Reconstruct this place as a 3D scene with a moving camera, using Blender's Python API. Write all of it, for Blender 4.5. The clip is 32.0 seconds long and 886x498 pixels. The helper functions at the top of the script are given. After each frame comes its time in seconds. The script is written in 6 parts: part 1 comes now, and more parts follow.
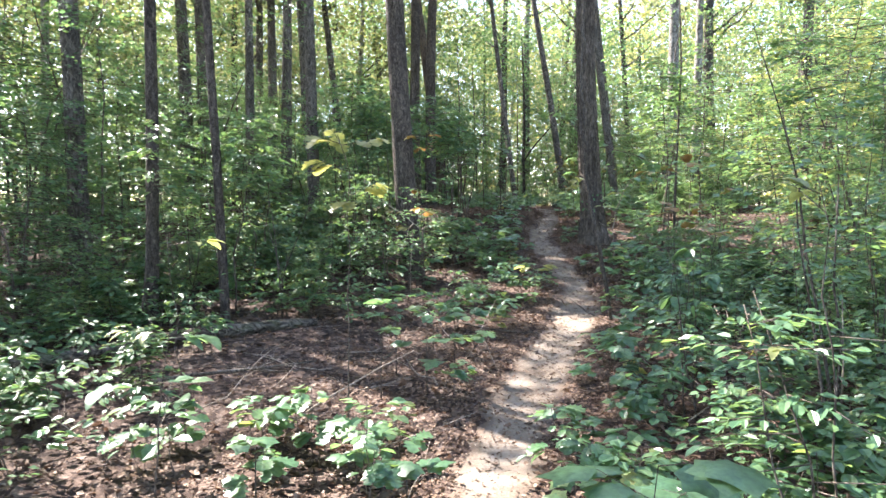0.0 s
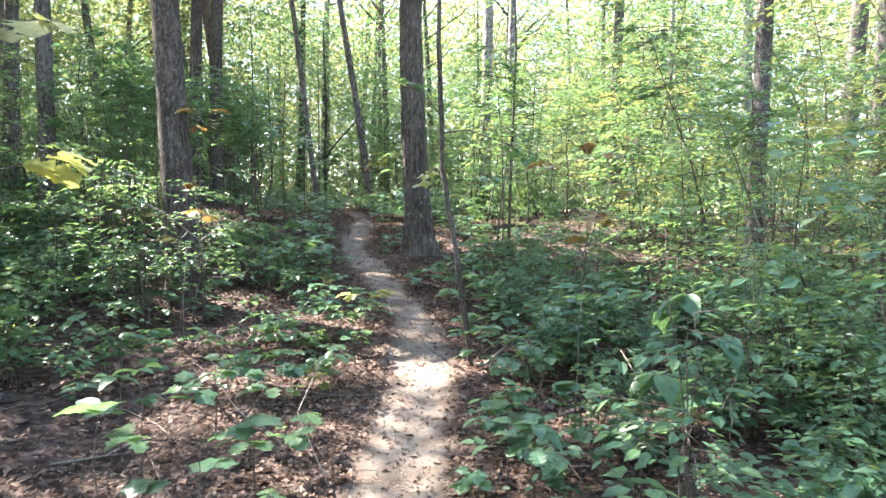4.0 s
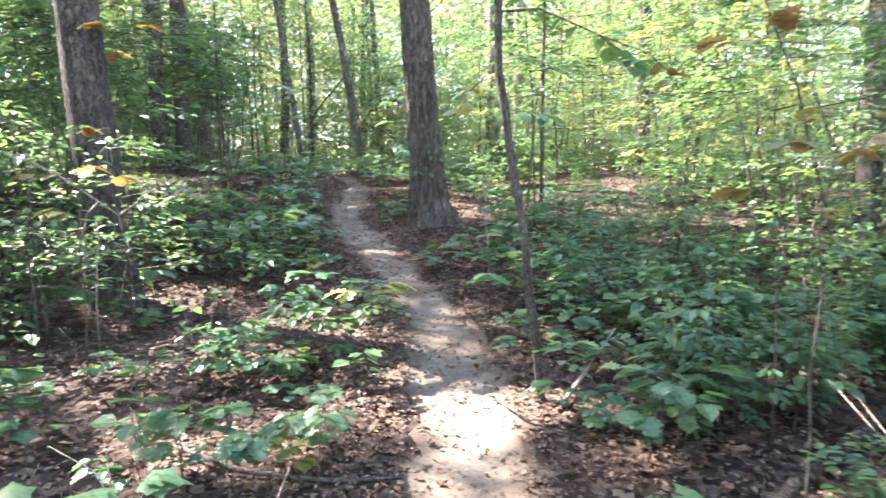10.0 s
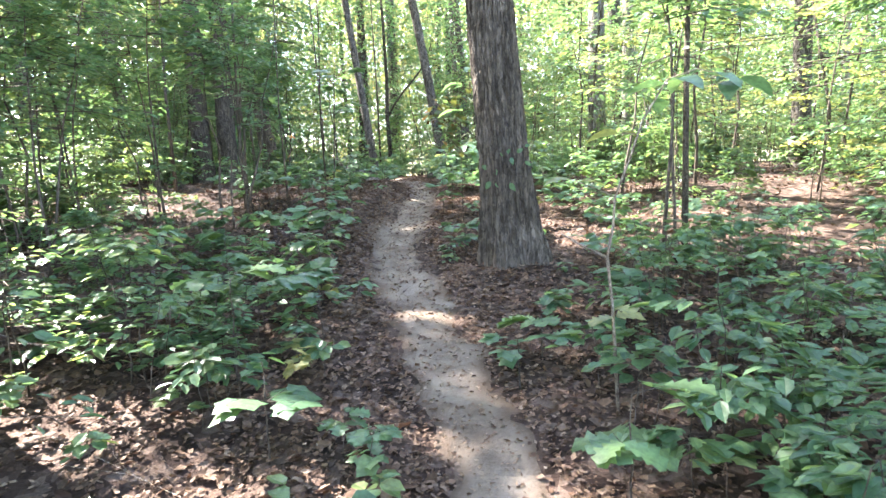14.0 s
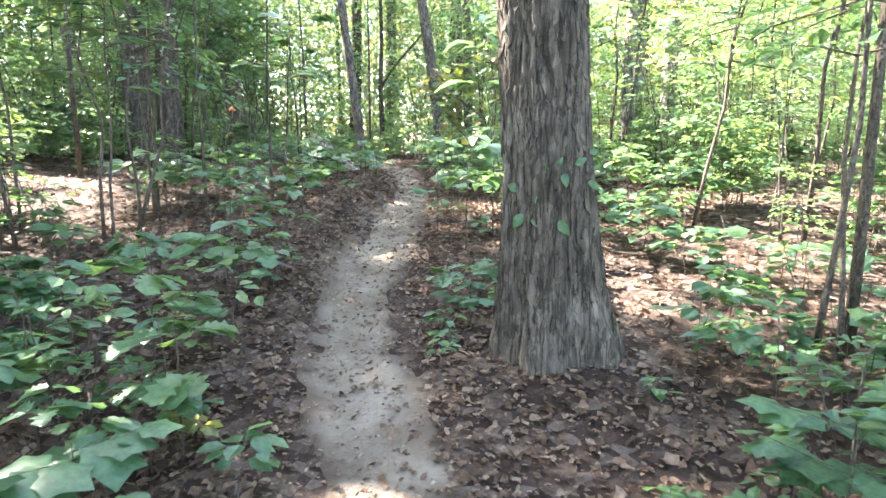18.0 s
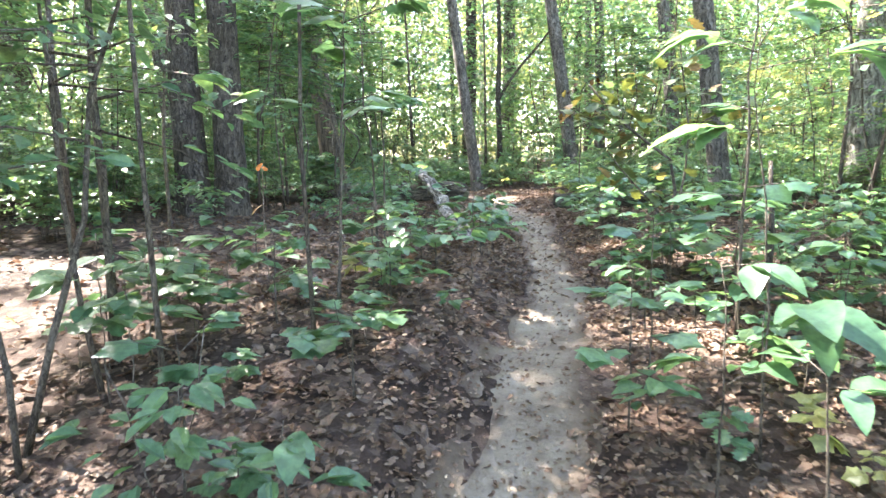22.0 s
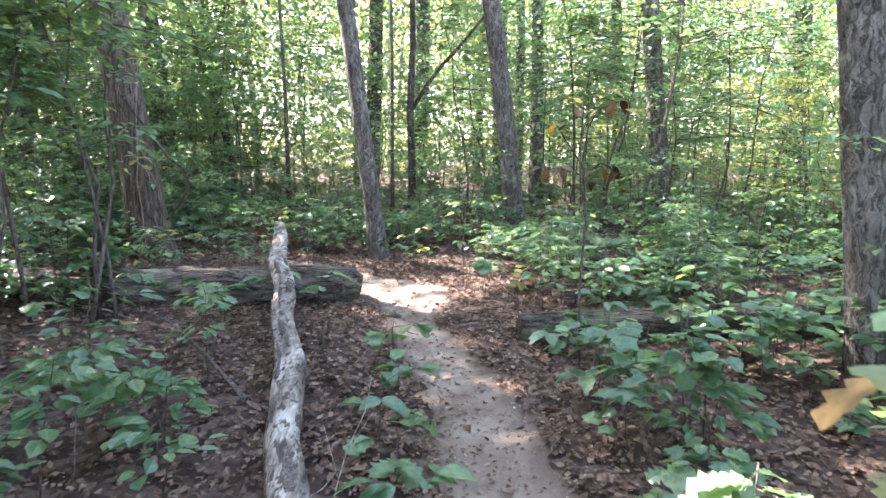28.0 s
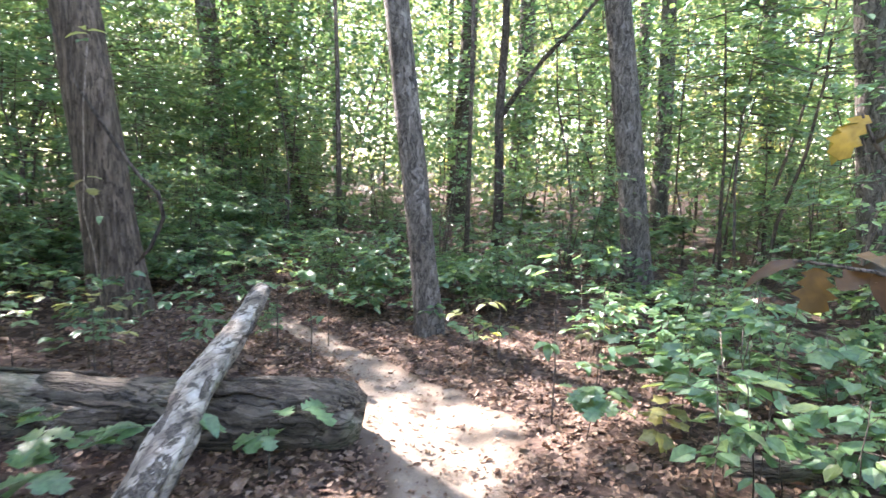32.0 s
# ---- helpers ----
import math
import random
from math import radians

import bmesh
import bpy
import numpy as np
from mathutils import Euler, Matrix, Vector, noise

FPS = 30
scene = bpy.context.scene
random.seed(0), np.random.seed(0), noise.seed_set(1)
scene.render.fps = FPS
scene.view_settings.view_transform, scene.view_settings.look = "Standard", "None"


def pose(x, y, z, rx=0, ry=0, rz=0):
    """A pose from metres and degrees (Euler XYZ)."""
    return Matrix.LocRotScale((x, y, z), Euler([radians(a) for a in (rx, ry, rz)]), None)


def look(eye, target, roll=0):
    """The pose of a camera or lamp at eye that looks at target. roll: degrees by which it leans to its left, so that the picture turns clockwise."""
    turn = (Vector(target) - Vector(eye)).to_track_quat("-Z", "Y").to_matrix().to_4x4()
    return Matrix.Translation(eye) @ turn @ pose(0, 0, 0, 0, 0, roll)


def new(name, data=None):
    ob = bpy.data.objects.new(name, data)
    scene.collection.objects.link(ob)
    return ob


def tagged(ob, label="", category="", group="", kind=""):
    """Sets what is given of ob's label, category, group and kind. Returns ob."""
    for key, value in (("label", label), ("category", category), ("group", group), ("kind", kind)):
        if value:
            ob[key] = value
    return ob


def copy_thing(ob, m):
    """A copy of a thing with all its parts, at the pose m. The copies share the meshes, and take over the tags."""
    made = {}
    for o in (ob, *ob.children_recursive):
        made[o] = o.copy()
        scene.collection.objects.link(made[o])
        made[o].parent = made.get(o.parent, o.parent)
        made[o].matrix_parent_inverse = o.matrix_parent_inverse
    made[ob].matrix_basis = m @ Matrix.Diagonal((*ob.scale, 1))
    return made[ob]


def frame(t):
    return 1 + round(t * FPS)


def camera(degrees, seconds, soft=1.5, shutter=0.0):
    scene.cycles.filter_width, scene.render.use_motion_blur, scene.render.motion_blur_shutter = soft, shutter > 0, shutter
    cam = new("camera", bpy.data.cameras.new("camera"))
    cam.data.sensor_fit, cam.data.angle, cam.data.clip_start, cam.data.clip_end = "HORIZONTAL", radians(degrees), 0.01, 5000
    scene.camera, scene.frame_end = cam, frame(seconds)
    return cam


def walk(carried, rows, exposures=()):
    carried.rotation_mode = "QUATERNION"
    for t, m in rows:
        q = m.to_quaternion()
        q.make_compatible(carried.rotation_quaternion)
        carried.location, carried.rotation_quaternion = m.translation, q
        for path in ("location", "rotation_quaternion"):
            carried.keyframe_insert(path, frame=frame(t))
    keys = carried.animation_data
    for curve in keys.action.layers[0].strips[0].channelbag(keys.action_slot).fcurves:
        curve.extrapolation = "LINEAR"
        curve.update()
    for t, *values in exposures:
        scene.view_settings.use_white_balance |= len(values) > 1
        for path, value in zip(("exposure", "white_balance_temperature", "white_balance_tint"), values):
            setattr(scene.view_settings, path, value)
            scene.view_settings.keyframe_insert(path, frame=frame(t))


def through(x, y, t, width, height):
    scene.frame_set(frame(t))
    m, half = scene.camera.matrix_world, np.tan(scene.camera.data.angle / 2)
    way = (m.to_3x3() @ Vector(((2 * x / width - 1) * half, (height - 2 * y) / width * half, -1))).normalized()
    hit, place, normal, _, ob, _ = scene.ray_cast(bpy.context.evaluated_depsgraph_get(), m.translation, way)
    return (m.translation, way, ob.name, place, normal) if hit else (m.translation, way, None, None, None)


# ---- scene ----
cam = camera(68.45, 32.0, soft=1.5, shutter=0.3)

# seconds, x, y, z, turn to the left, tilt up, lean to the left
PATH = [
    (0, 0.000, -0.000, 1.490, 10.08, -3.43, -0.26),
    (0.5, -0.098, 0.231, 1.474, 7.50, -4.79, 1.33),
    (1, -0.191, 0.476, 1.457, 5.96, -6.41, 1.88),
    (1.5, -0.214, 0.802, 1.490, 8.12, -7.03, 1.17),
    (2, -0.248, 1.091, 1.472, 4.97, -7.68, 1.44),
    (2.5, -0.354, 1.420, 1.489, -2.09, -7.60, 2.54),
    (3, -0.388, 1.801, 1.504, -5.34, -5.32, 3.72),
    (3.5, -0.397, 2.101, 1.531, -6.75, -3.84, 2.08),
    (5.5, -0.529, 2.974, 1.447, -8.74, -2.74, -0.84),
    (6, -0.533, 2.999, 1.442, -8.76, -3.80, -0.82),
    (6.5, -0.537, 3.001, 1.442, -7.55, -4.30, -1.05),
    (7, -0.543, 3.009, 1.446, -6.73, -4.50, -0.83),
    (7.5, -0.538, 3.193, 1.431, -8.19, -4.63, -0.24),
    (8, -0.556, 3.435, 1.423, -13.24, -5.70, 0.12),
    (8.5, -0.459, 3.740, 1.405, -10.74, -3.61, -0.38),
    (9, -0.415, 4.059, 1.376, -10.82, -4.95, 0.21),
    (9.5, -0.457, 4.356, 1.405, -13.71, -4.91, 0.16),
    (10, -0.437, 4.631, 1.407, -8.50, -6.10, -1.00),
    (10.5, -0.376, 4.904, 1.450, -1.22, -6.20, -1.98),
    (11, -0.328, 5.276, 1.456, -2.90, -6.43, -2.00),
    (11.5, -0.305, 5.643, 1.442, -3.97, -6.28, -1.10),
    (12, -0.239, 5.992, 1.468, 5.63, -6.30, -1.59),
    (12.5, -0.200, 6.321, 1.501, 5.41, -6.81, -1.08),
    (13, -0.148, 6.714, 1.524, -5.56, -5.63, -1.36),
    (13.5, 0.000, 7.159, 1.552, -0.56, -6.17, -3.16),
    (15.5, 0.129, 8.264, 1.660, -1.09, -6.59, -0.65),
    (16, 0.161, 8.620, 1.693, -8.10, -7.49, 1.94),
    (16.5, 0.163, 8.917, 1.711, -6.38, -7.59, 1.34),
    (17, 0.171, 9.297, 1.759, 5.20, -7.43, -0.30),
    (17.5, 0.136, 9.662, 1.768, 1.82, -7.47, 0.61),
    (18, 0.102, 9.999, 1.807, -0.45, -8.58, 0.19),
    (18.5, 0.128, 10.364, 1.862, 3.80, -9.43, -1.73),
    (19, 0.117, 10.639, 1.880, 6.09, -9.23, -2.26),
    (19.5, 0.034, 10.987, 1.937, 3.32, -9.49, -1.12),
    (20, -0.000, 11.315, 1.958, 3.86, -10.06, -0.99),
    (20.5, 0.021, 11.680, 2.040, 9.94, -9.82, -3.70),
    (21, -0.085, 12.041, 2.092, 8.99, -10.07, -2.38),
    (21.5, -0.184, 12.476, 2.192, 7.93, -8.23, -0.90),
    (22, -0.213, 12.885, 2.258, 9.68, -8.16, -1.10),
    (22.5, -0.258, 13.186, 2.289, 10.48, -7.89, -1.32),
    (23, -0.359, 13.567, 2.340, 5.39, -7.68, -1.05),
    (23.5, -0.430, 13.895, 2.354, 2.73, -8.35, -0.34),
    (24, -0.415, 14.273, 2.442, 2.60, -8.23, -0.71),
    (24.5, -0.399, 14.516, 2.434, -1.21, -8.16, -0.55),
    (26.5, -0.727, 16.301, 2.771, -5.54, -8.66, 1.52),
    (27, -0.706, 16.632, 2.775, -8.40, -8.71, 1.61),
    (27.5, -0.670, 16.967, 2.832, -0.30, -8.40, 0.14),
    (28, -0.638, 17.309, 2.840, 1.48, -8.31, 0.56),
    (28.5, -0.654, 17.732, 2.864, -3.45, -7.40, 2.80),
    (29, -0.604, 18.054, 2.875, 4.74, -7.76, 1.70),
    (29.5, -0.525, 18.356, 2.916, 7.62, -8.94, 1.77),
    (30, -0.474, 18.731, 2.923, 2.74, -10.19, 2.94),
    (30.5, -0.513, 19.042, 2.929, 1.77, -10.27, 2.59),
    (31, -0.482, 19.360, 2.961, 11.94, -7.63, 0.81),
    (31.5, -0.508, 19.671, 2.932, 13.75, -7.63, 0.92),
    (32, -0.582, 20.032, 2.928, 10.60, -7.35, 1.56),
]


def held(x, y, z, turn, tilt, lean):
    return Matrix.Translation((x, y, z)) @ pose(0, 0, 0, 0, 0, turn) @ pose(0, 0, 0, 90 + tilt, 0, 0) @ pose(0, 0, 0, 0, 0, lean)


EXPOSURE = 3.52
walk(cam, [(r[0], held(*r[1:])) for r in PATH], [(t, EXPOSURE + e, kelvin, tint) for t, e, kelvin, tint in
     ((0, -0.45, 6550, 14), (3, -0.13, 6550, 12.5), (8, -0.02, 6500, 13), (11, 0.3, 6650, 14), (13, 0.45, 6700, 14), (16, 0.66, 6750, 11.5), (19, 0.90, 6850, 10), (20.5, 0.92, 6800, 10.5), (22, 0.86, 6700, 11), (24, 0.82, 6600, 15), (27, 0.8, 6500, 20), (32, 0.76, 6550, 21))])

# ---- light ----
SUN = Vector((-0.60, 0.37, 0.76)).normalized()
world = bpy.data.worlds.new("sky")
scene.world = world
world.use_nodes = True
sky = world.node_tree.nodes.new("ShaderNodeTexSky")
sky.sky_type, sky.sun_disc = "NISHITA", False
sky.sun_elevation, sky.sun_rotation = math.asin(SUN.z), math.atan2(SUN.x, SUN.y)
world.node_tree.links.new(sky.outputs[0], world.node_tree.nodes["Background"].inputs[0])
world.node_tree.nodes["Background"].inputs[1].default_value = 0.13
lamp = new("sun", bpy.data.lights.new("sun", "SUN"))
lamp.data.energy, lamp.data.angle, lamp.data.color = 5.0, radians(0.6), (1.0, 0.96, 0.90)
lamp.matrix_world = look(SUN * 40, (0, 0, 0))

# ---- small tools ----
rng = np.random.default_rng(7)


def value_noise(x, y, seed=0):
    """Smooth noise of 0 to 1 on a plane."""
    xi, yi = np.floor(x), np.floor(y)
    fx, fy = x - xi, y - yi
    fx, fy = fx * fx * (3 - 2 * fx), fy * fy * (3 - 2 * fy)

    def h(a, b):
        v = np.sin(a * 127.1 + b * 311.7 + seed * 74.7) * 43758.5453
        return v - np.floor(v)
    return (h(xi, yi) * (1 - fx) + h(xi + 1, yi) * fx) * (1 - fy) + (h(xi, yi + 1) * (1 - fx) + h(xi + 1, yi + 1) * fx) * fy


def mesh_np(name, verts, faces, smooth=True):
    """A mesh from an array of places and arrays of faces, each of one number of corners."""
    me = bpy.data.meshes.new(name)
    faces = [np.asarray(f, np.int32) for f in faces if len(f)]
    me.vertices.add(len(verts))
    me.vertices.foreach_set("co", np.ascontiguousarray(verts, np.float32).ravel())
    sizes = np.concatenate([np.full(len(f), f.shape[1], np.int32) for f in faces])
    me.loops.add(int(sizes.sum()))
    me.loops.foreach_set("vertex_index", np.concatenate([f.ravel() for f in faces]))
    me.polygons.add(len(sizes))
    me.polygons.foreach_set("loop_start", np.concatenate([[0], np.cumsum(sizes)[:-1]]).astype(np.int32))
    me.polygons.foreach_set("use_smooth", np.full(len(sizes), smooth))
    me.update(calc_edges=True)
    return me


def join(pieces):
    """Several (verts, faces) as one."""
    verts, faces, n = [], {}, 0
    for v, fs in pieces:
        verts.append(v)
        for f in fs:
            if len(f):
                f = np.asarray(f)
                faces.setdefault(f.shape[1], []).append(f + n)
        n += len(v)
    return np.concatenate(verts), [np.concatenate(f) for f in faces.values()]


def tube(points, radii, sides=8, bump=0.0, seed=0):
    """A tapered tube along points, closed at both ends."""
    p = np.asarray(points, float)
    r = np.asarray(radii, float)
    d = np.gradient(p, axis=0)
    d /= np.linalg.norm(d, axis=1)[:, None] + 1e-9
    ref = np.array([1.0, 0.03, 0.02]) if abs(d[0][0]) < 0.8 else np.array([0.02, 0.03, 1.0])
    a = np.cross(d, ref)
    a /= np.linalg.norm(a, axis=1)[:, None]
    b = np.cross(d, a)
    ang = np.arange(sides) * 2 * np.pi / sides
    rr = np.repeat(r[:, None], sides, 1)
    if bump:
        u, w = np.meshgrid(np.cos(ang) * 2.1, np.arange(len(p)) * 0.7)
        rr = rr * (1 + bump * (value_noise(u * 1.7 + 9, w * 0.35 + np.sin(ang) * 2, seed) - 0.5) * 2)
        if sides > 20:
            rr = rr * (1 + 0.10 * (value_noise(np.cos(ang) * 9 + 20 + w * 0.06, np.sin(ang) * 9 + w * 0.12, seed + 1) - 0.6))
    v = p[:, None] + rr[..., None] * (np.cos(ang)[None, :, None] * a[:, None] + np.sin(ang)[None, :, None] * b[:, None])
    n, i = len(p), np.arange(sides)
    j = (i + 1) % sides
    q = np.concatenate([np.stack([k * sides + i, k * sides + j, (k + 1) * sides + j, (k + 1) * sides + i], 1) for k in range(n - 1)])
    v = np.concatenate([v.reshape(-1, 3), p[:1], p[-1:]])
    tri = np.concatenate([np.stack([j, i, 0 * i + n * sides], 1), np.stack([(n - 1) * sides + i, (n - 1) * sides + j, 0 * i + n * sides + 1], 1)])
    return v, [q, tri]


def thing(name, place, label, category, group="", kind="", turn=0.0, size=1.0):
    ob = new(name)
    ob.empty_display_size = 0.1
    ob.matrix_basis = pose(*place, 0, 0, turn) @ Matrix.Scale(size, 4)
    return tagged(ob, label, category, group, kind)


def part(name, data, material, parent, label=""):
    ob = new(name, data)
    if not data.materials:
        data.materials.append(material)
    ob.parent = parent
    return tagged(ob, label)


def single(name, data, material, label, category, group="", kind=""):
    data.materials.append(material)
    return tagged(new(name, data), label, category, group, kind)


# leaf shapes: length along y from the stalk, face up
def ovate(wide=0.5, n=5):
    y = np.linspace(0, 1, n)
    w = np.sin(np.pi * y ** 0.85) ** 0.8 * wide / 2 * (1 - 0.25 * y)
    w[0] = w[-1] = 0.0
    lift = -0.35 * (y - 0.3) ** 2
    mid = np.stack([0 * y, y, lift], 1)
    left = np.stack([-w, y, lift + 0.25 * w + 0.012 * np.sin(y * 19)], 1)[1:-1]
    right = left * [-1, 1, 1]
    v = np.concatenate([mid, left, right])
    k = np.arange(1, n - 2)
    q = np.concatenate([np.stack([k, k + 1, n + k, n + k - 1], 1), np.stack([k + 1, k, 2 * n - 3 + k, 2 * n - 2 + k], 1)])
    t = np.array([[0, 1, n], [1, 0, 2 * n - 2], [n - 2, n - 1, 2 * n - 3], [n - 1, n - 2, 3 * n - 5]])
    return v, [q, t]


def lobed(lobes=(0.05, 0.30, 0.17, 0.36, 0.20, 0.44, 0.24, 0.30, 0.04)):
    n = len(lobes)
    y = np.linspace(0.0, 1, n)
    yy = y + np.where(np.arange(n) % 2 == 1, 0.05, -0.02) * (np.arange(n) > 0)
    w = np.array(lobes)
    lift = -0.30 * (y - 0.3) ** 2
    mid = np.stack([0 * y, y, lift], 1)
    left = np.stack([-w, yy, lift + 0.18 * w], 1)
    right = left * [-1, 1, 1]
    v = np.concatenate([mid, left, right])
    k = np.arange(n - 1)
    return v, [np.concatenate([np.stack([k, k + 1, n + k + 1, n + k], 1), np.stack([k + 1, k, 2 * n + k, 2 * n + k + 1], 1)])]


def maple():
    ang = np.radians([-150, -115, -85, -62, -38, -20, 0, 20, 38, 62, 85, 115, 150])
    rad = np.array([0.27, 0.44, 0.40, 0.60, 0.47, 0.53, 0.72, 0.53, 0.47, 0.60, 0.40, 0.44, 0.27])
    v = np.stack([rad * np.sin(ang), 0.28 + rad * np.cos(ang), -0.12 * rad], 1)
    v = np.concatenate([[[0, 0, 0.0], [0, 0.28, 0.05]], v])
    i = np.arange(2, 14)
    return v, [np.concatenate([np.stack([0 * i + 1, i + 1, i], 1), [[1, 2, 0], [1, 0, 14]]])]


def folded(wide=0.55):
    v = np.array([[0, 0, 0], [-wide / 2, 0.5, 0.06], [0, 1, -0.06], [wide / 2, 0.5, 0.06]], float)
    return v, [np.array([[0, 3, 2, 1]])]


def hexed(wide=0.5):
    v = np.array([[0, 0, 0], [-wide * 0.42, 0.28, 0.05], [-wide * 0.4, 0.66, 0.03], [0, 1, -0.10], [wide * 0.4, 0.66, 0.03], [wide * 0.42, 0.28, 0.05]], float)
    return v, [np.array([[0, 3, 2, 1], [0, 5, 4, 3]])]


def crisp(seed):
    """A dry curled leaf with an uneven outline."""
    g = np.random.default_rng(seed)
    a = np.arange(7) * 2 * np.pi / 7 + g.normal(0, 0.22, 7)
    r = np.where(np.arange(7) % 2 == 0, 0.5, 0.33) * g.uniform(0.75, 1.2, 7)
    v = np.stack([np.sin(a) * r * 0.72, np.cos(a) * r, g.uniform(-0.02, 0.16, 7)], 1)
    i = np.arange(1, 8)
    return np.concatenate([[[0, 0, 0.0]], v]), [np.stack([0 * i, i % 7 + 1, i], 1)]


def frames_of(out, tilt, gen):
    """Turns for leaves: along the given ways, with a face that leans from upright by about tilt."""
    n = len(out)
    up = gen.normal(0, tilt, (n, 3)) + [0, 0, 1]
    y = out / (np.linalg.norm(out, axis=1)[:, None] + 1e-9)
    x = np.cross(y, up)
    x /= np.linalg.norm(x, axis=1)[:, None] + 1e-9
    return np.stack([x, y, np.cross(x, y)], -1)


def leaves(shape, places, turns, sizes):
    """Many copies of one leaf shape in one mesh: (verts, faces)."""
    v, fs = shape
    m = len(v)
    out = np.einsum("nij,vj->nvi", turns, v) * np.asarray(sizes)[:, None, None] + np.asarray(places)[:, None]
    k = np.arange(len(places))[:, None, None] * m
    return out.reshape(-1, 3), [(f[None] + k).reshape(-1, f.shape[1]) for f in fs]


# ---- ground shape ----
G_Y = np.array([-400, -2, 1, 4, 7, 10, 13, 16, 19, 22, 25, 28, 31, 400.0])
G_Z = np.array([0, 0.0, -0.02, -0.08, 0.03, 0.31, 0.76, 1.215, 1.443, 1.541, 1.571, 1.594, 1.614, 1.9])
_fine = np.arange(-40, 80, 0.25)
_rise = np.convolve(np.pad(np.interp(_fine, G_Y, G_Z), 5, "edge"), np.hanning(13)[1:-1] / np.hanning(13).sum(), "valid")
TRAIL_Y = np.array([-6, 0, 2, 3.5, 4.4, 5.4, 6.2, 7.5, 8.9, 9.8, 10.5, 11.2, 11.9, 12.6, 13.1, 14.1, 14.8, 15.5, 16.4, 17.6, 18.4, 19.3, 20.0, 20.8, 21.8, 22.4, 23.2, 23.8, 24.4, 25.0, 25.6, 27, 30, 34])
TRAIL_X = np.array([0.3, -0.05, -0.28, -0.37, -0.34, -0.23, -0.14, 0.07, 0.27, 0.33, 0.21, 0.05, -0.09, -0.22, -0.29, -0.38, -0.37, -0.33, -0.27, -0.2, -0.24, -0.33, -0.45, -0.56, -0.88, -1.0, -1.17, -1.45, -2.05, -2.7, -3.4, -4.3, -5.6, -7.0])


def trail_x(y):
    return (np.interp(y, TRAIL_Y, TRAIL_X) + np.interp(y - 0.35, TRAIL_Y, TRAIL_X) + np.interp(y + 0.35, TRAIL_Y, TRAIL_X)) / 3


def trail_half(y):
    wide = np.interp(y, [14, 18], [0.31, 0.26]) + 0.06 * np.sin(y * 1.3) * np.sin(y * 0.37 + 1)
    return wide + 0.30 * np.exp(-((y - 23.3) / 0.5) ** 2)


def ground(x, y):
    x, y = np.asarray(x, float), np.asarray(y, float)
    z = np.interp(y, _fine, _rise)
    z = z + 0.06 * np.clip(-x - 1.0, 0, 7) * np.exp(-((y - 18.5) / 3.0) ** 2)
    z = z + (value_noise(x * 0.6, y * 0.6, 3) - 0.5) * 0.09 + (value_noise(x * 2.3, y * 2.3, 5) - 0.5) * 0.045 * np.exp(-(x / 12) ** 2)
    d = x - trail_x(y)
    near = np.exp(-(d / 0.55) ** 2)
    z = z * 1.0 - 0.045 * np.exp(-(d / 0.30) ** 4) - near * ((value_noise(x * 0.6, y * 0.6, 3) - 0.5) * 0.06)
    z = z + 0.10 * np.exp(-((x - 0.68) ** 2 + (y - 13.15) ** 2) / 0.3)
    bank = np.clip((-d - 0.20) / 0.35, 0, 1) * np.exp(-(np.clip(-d - 0.6, 0, 9) / 1.3) ** 2)
    z = z + 0.17 * bank * np.clip((y - 12.5) / 1.5, 0, 1) * np.clip((19.5 - y) / 1.5, 0, 1)
    return z


# patches of ground that the sun reaches through the canopy: x, y, half widths
SUNLIT = [(-1.1, 3.55, 1.4, 0.42), (1.75, 12.15, 0.4, 0.18), (0.35, 8.05, 0.8, 0.36), (1.7, 6.7, 0.55, 0.25), (-1.1, 7.9, 0.5, 0.25), (-1.5, 9.2, 0.7, 0.4), (-2.0, 10.6, 0.7, 0.45),
          (-3.5, 16.15, 0.45, 0.25), (-0.78, 4.6, 0.24, 0.18), (1.2, 14.55, 0.5, 0.35), (0.55, 16.6, 0.5, 0.25), (-0.7, 9.95, 0.45, 0.25), (1.45, 13.9, 0.35, 0.3), (-1.5, 17.0, 0.3, 0.2), (-6.4, 23.2, 0.9, 0.5), (-1.02, 23.3, 0.85, 0.55), (-0.45, 23.85, 0.7, 0.38), (-0.7, 24.9, 0.6, 0.3), (-1.40, 5.0, 0.35, 0.3),
          (1.0, 18.5, 0.6, 0.3), (0.55, 18.7, 0.5, 0.3), (-1.6, 7.1, 0.25, 0.18), (0.0, 12.1, 0.28, 0.18), (-3.9, 17.0, 0.7, 0.35), (0.42, 9.95, 0.3, 0.18), (-0.5, 9.5, 0.35, 0.25)]
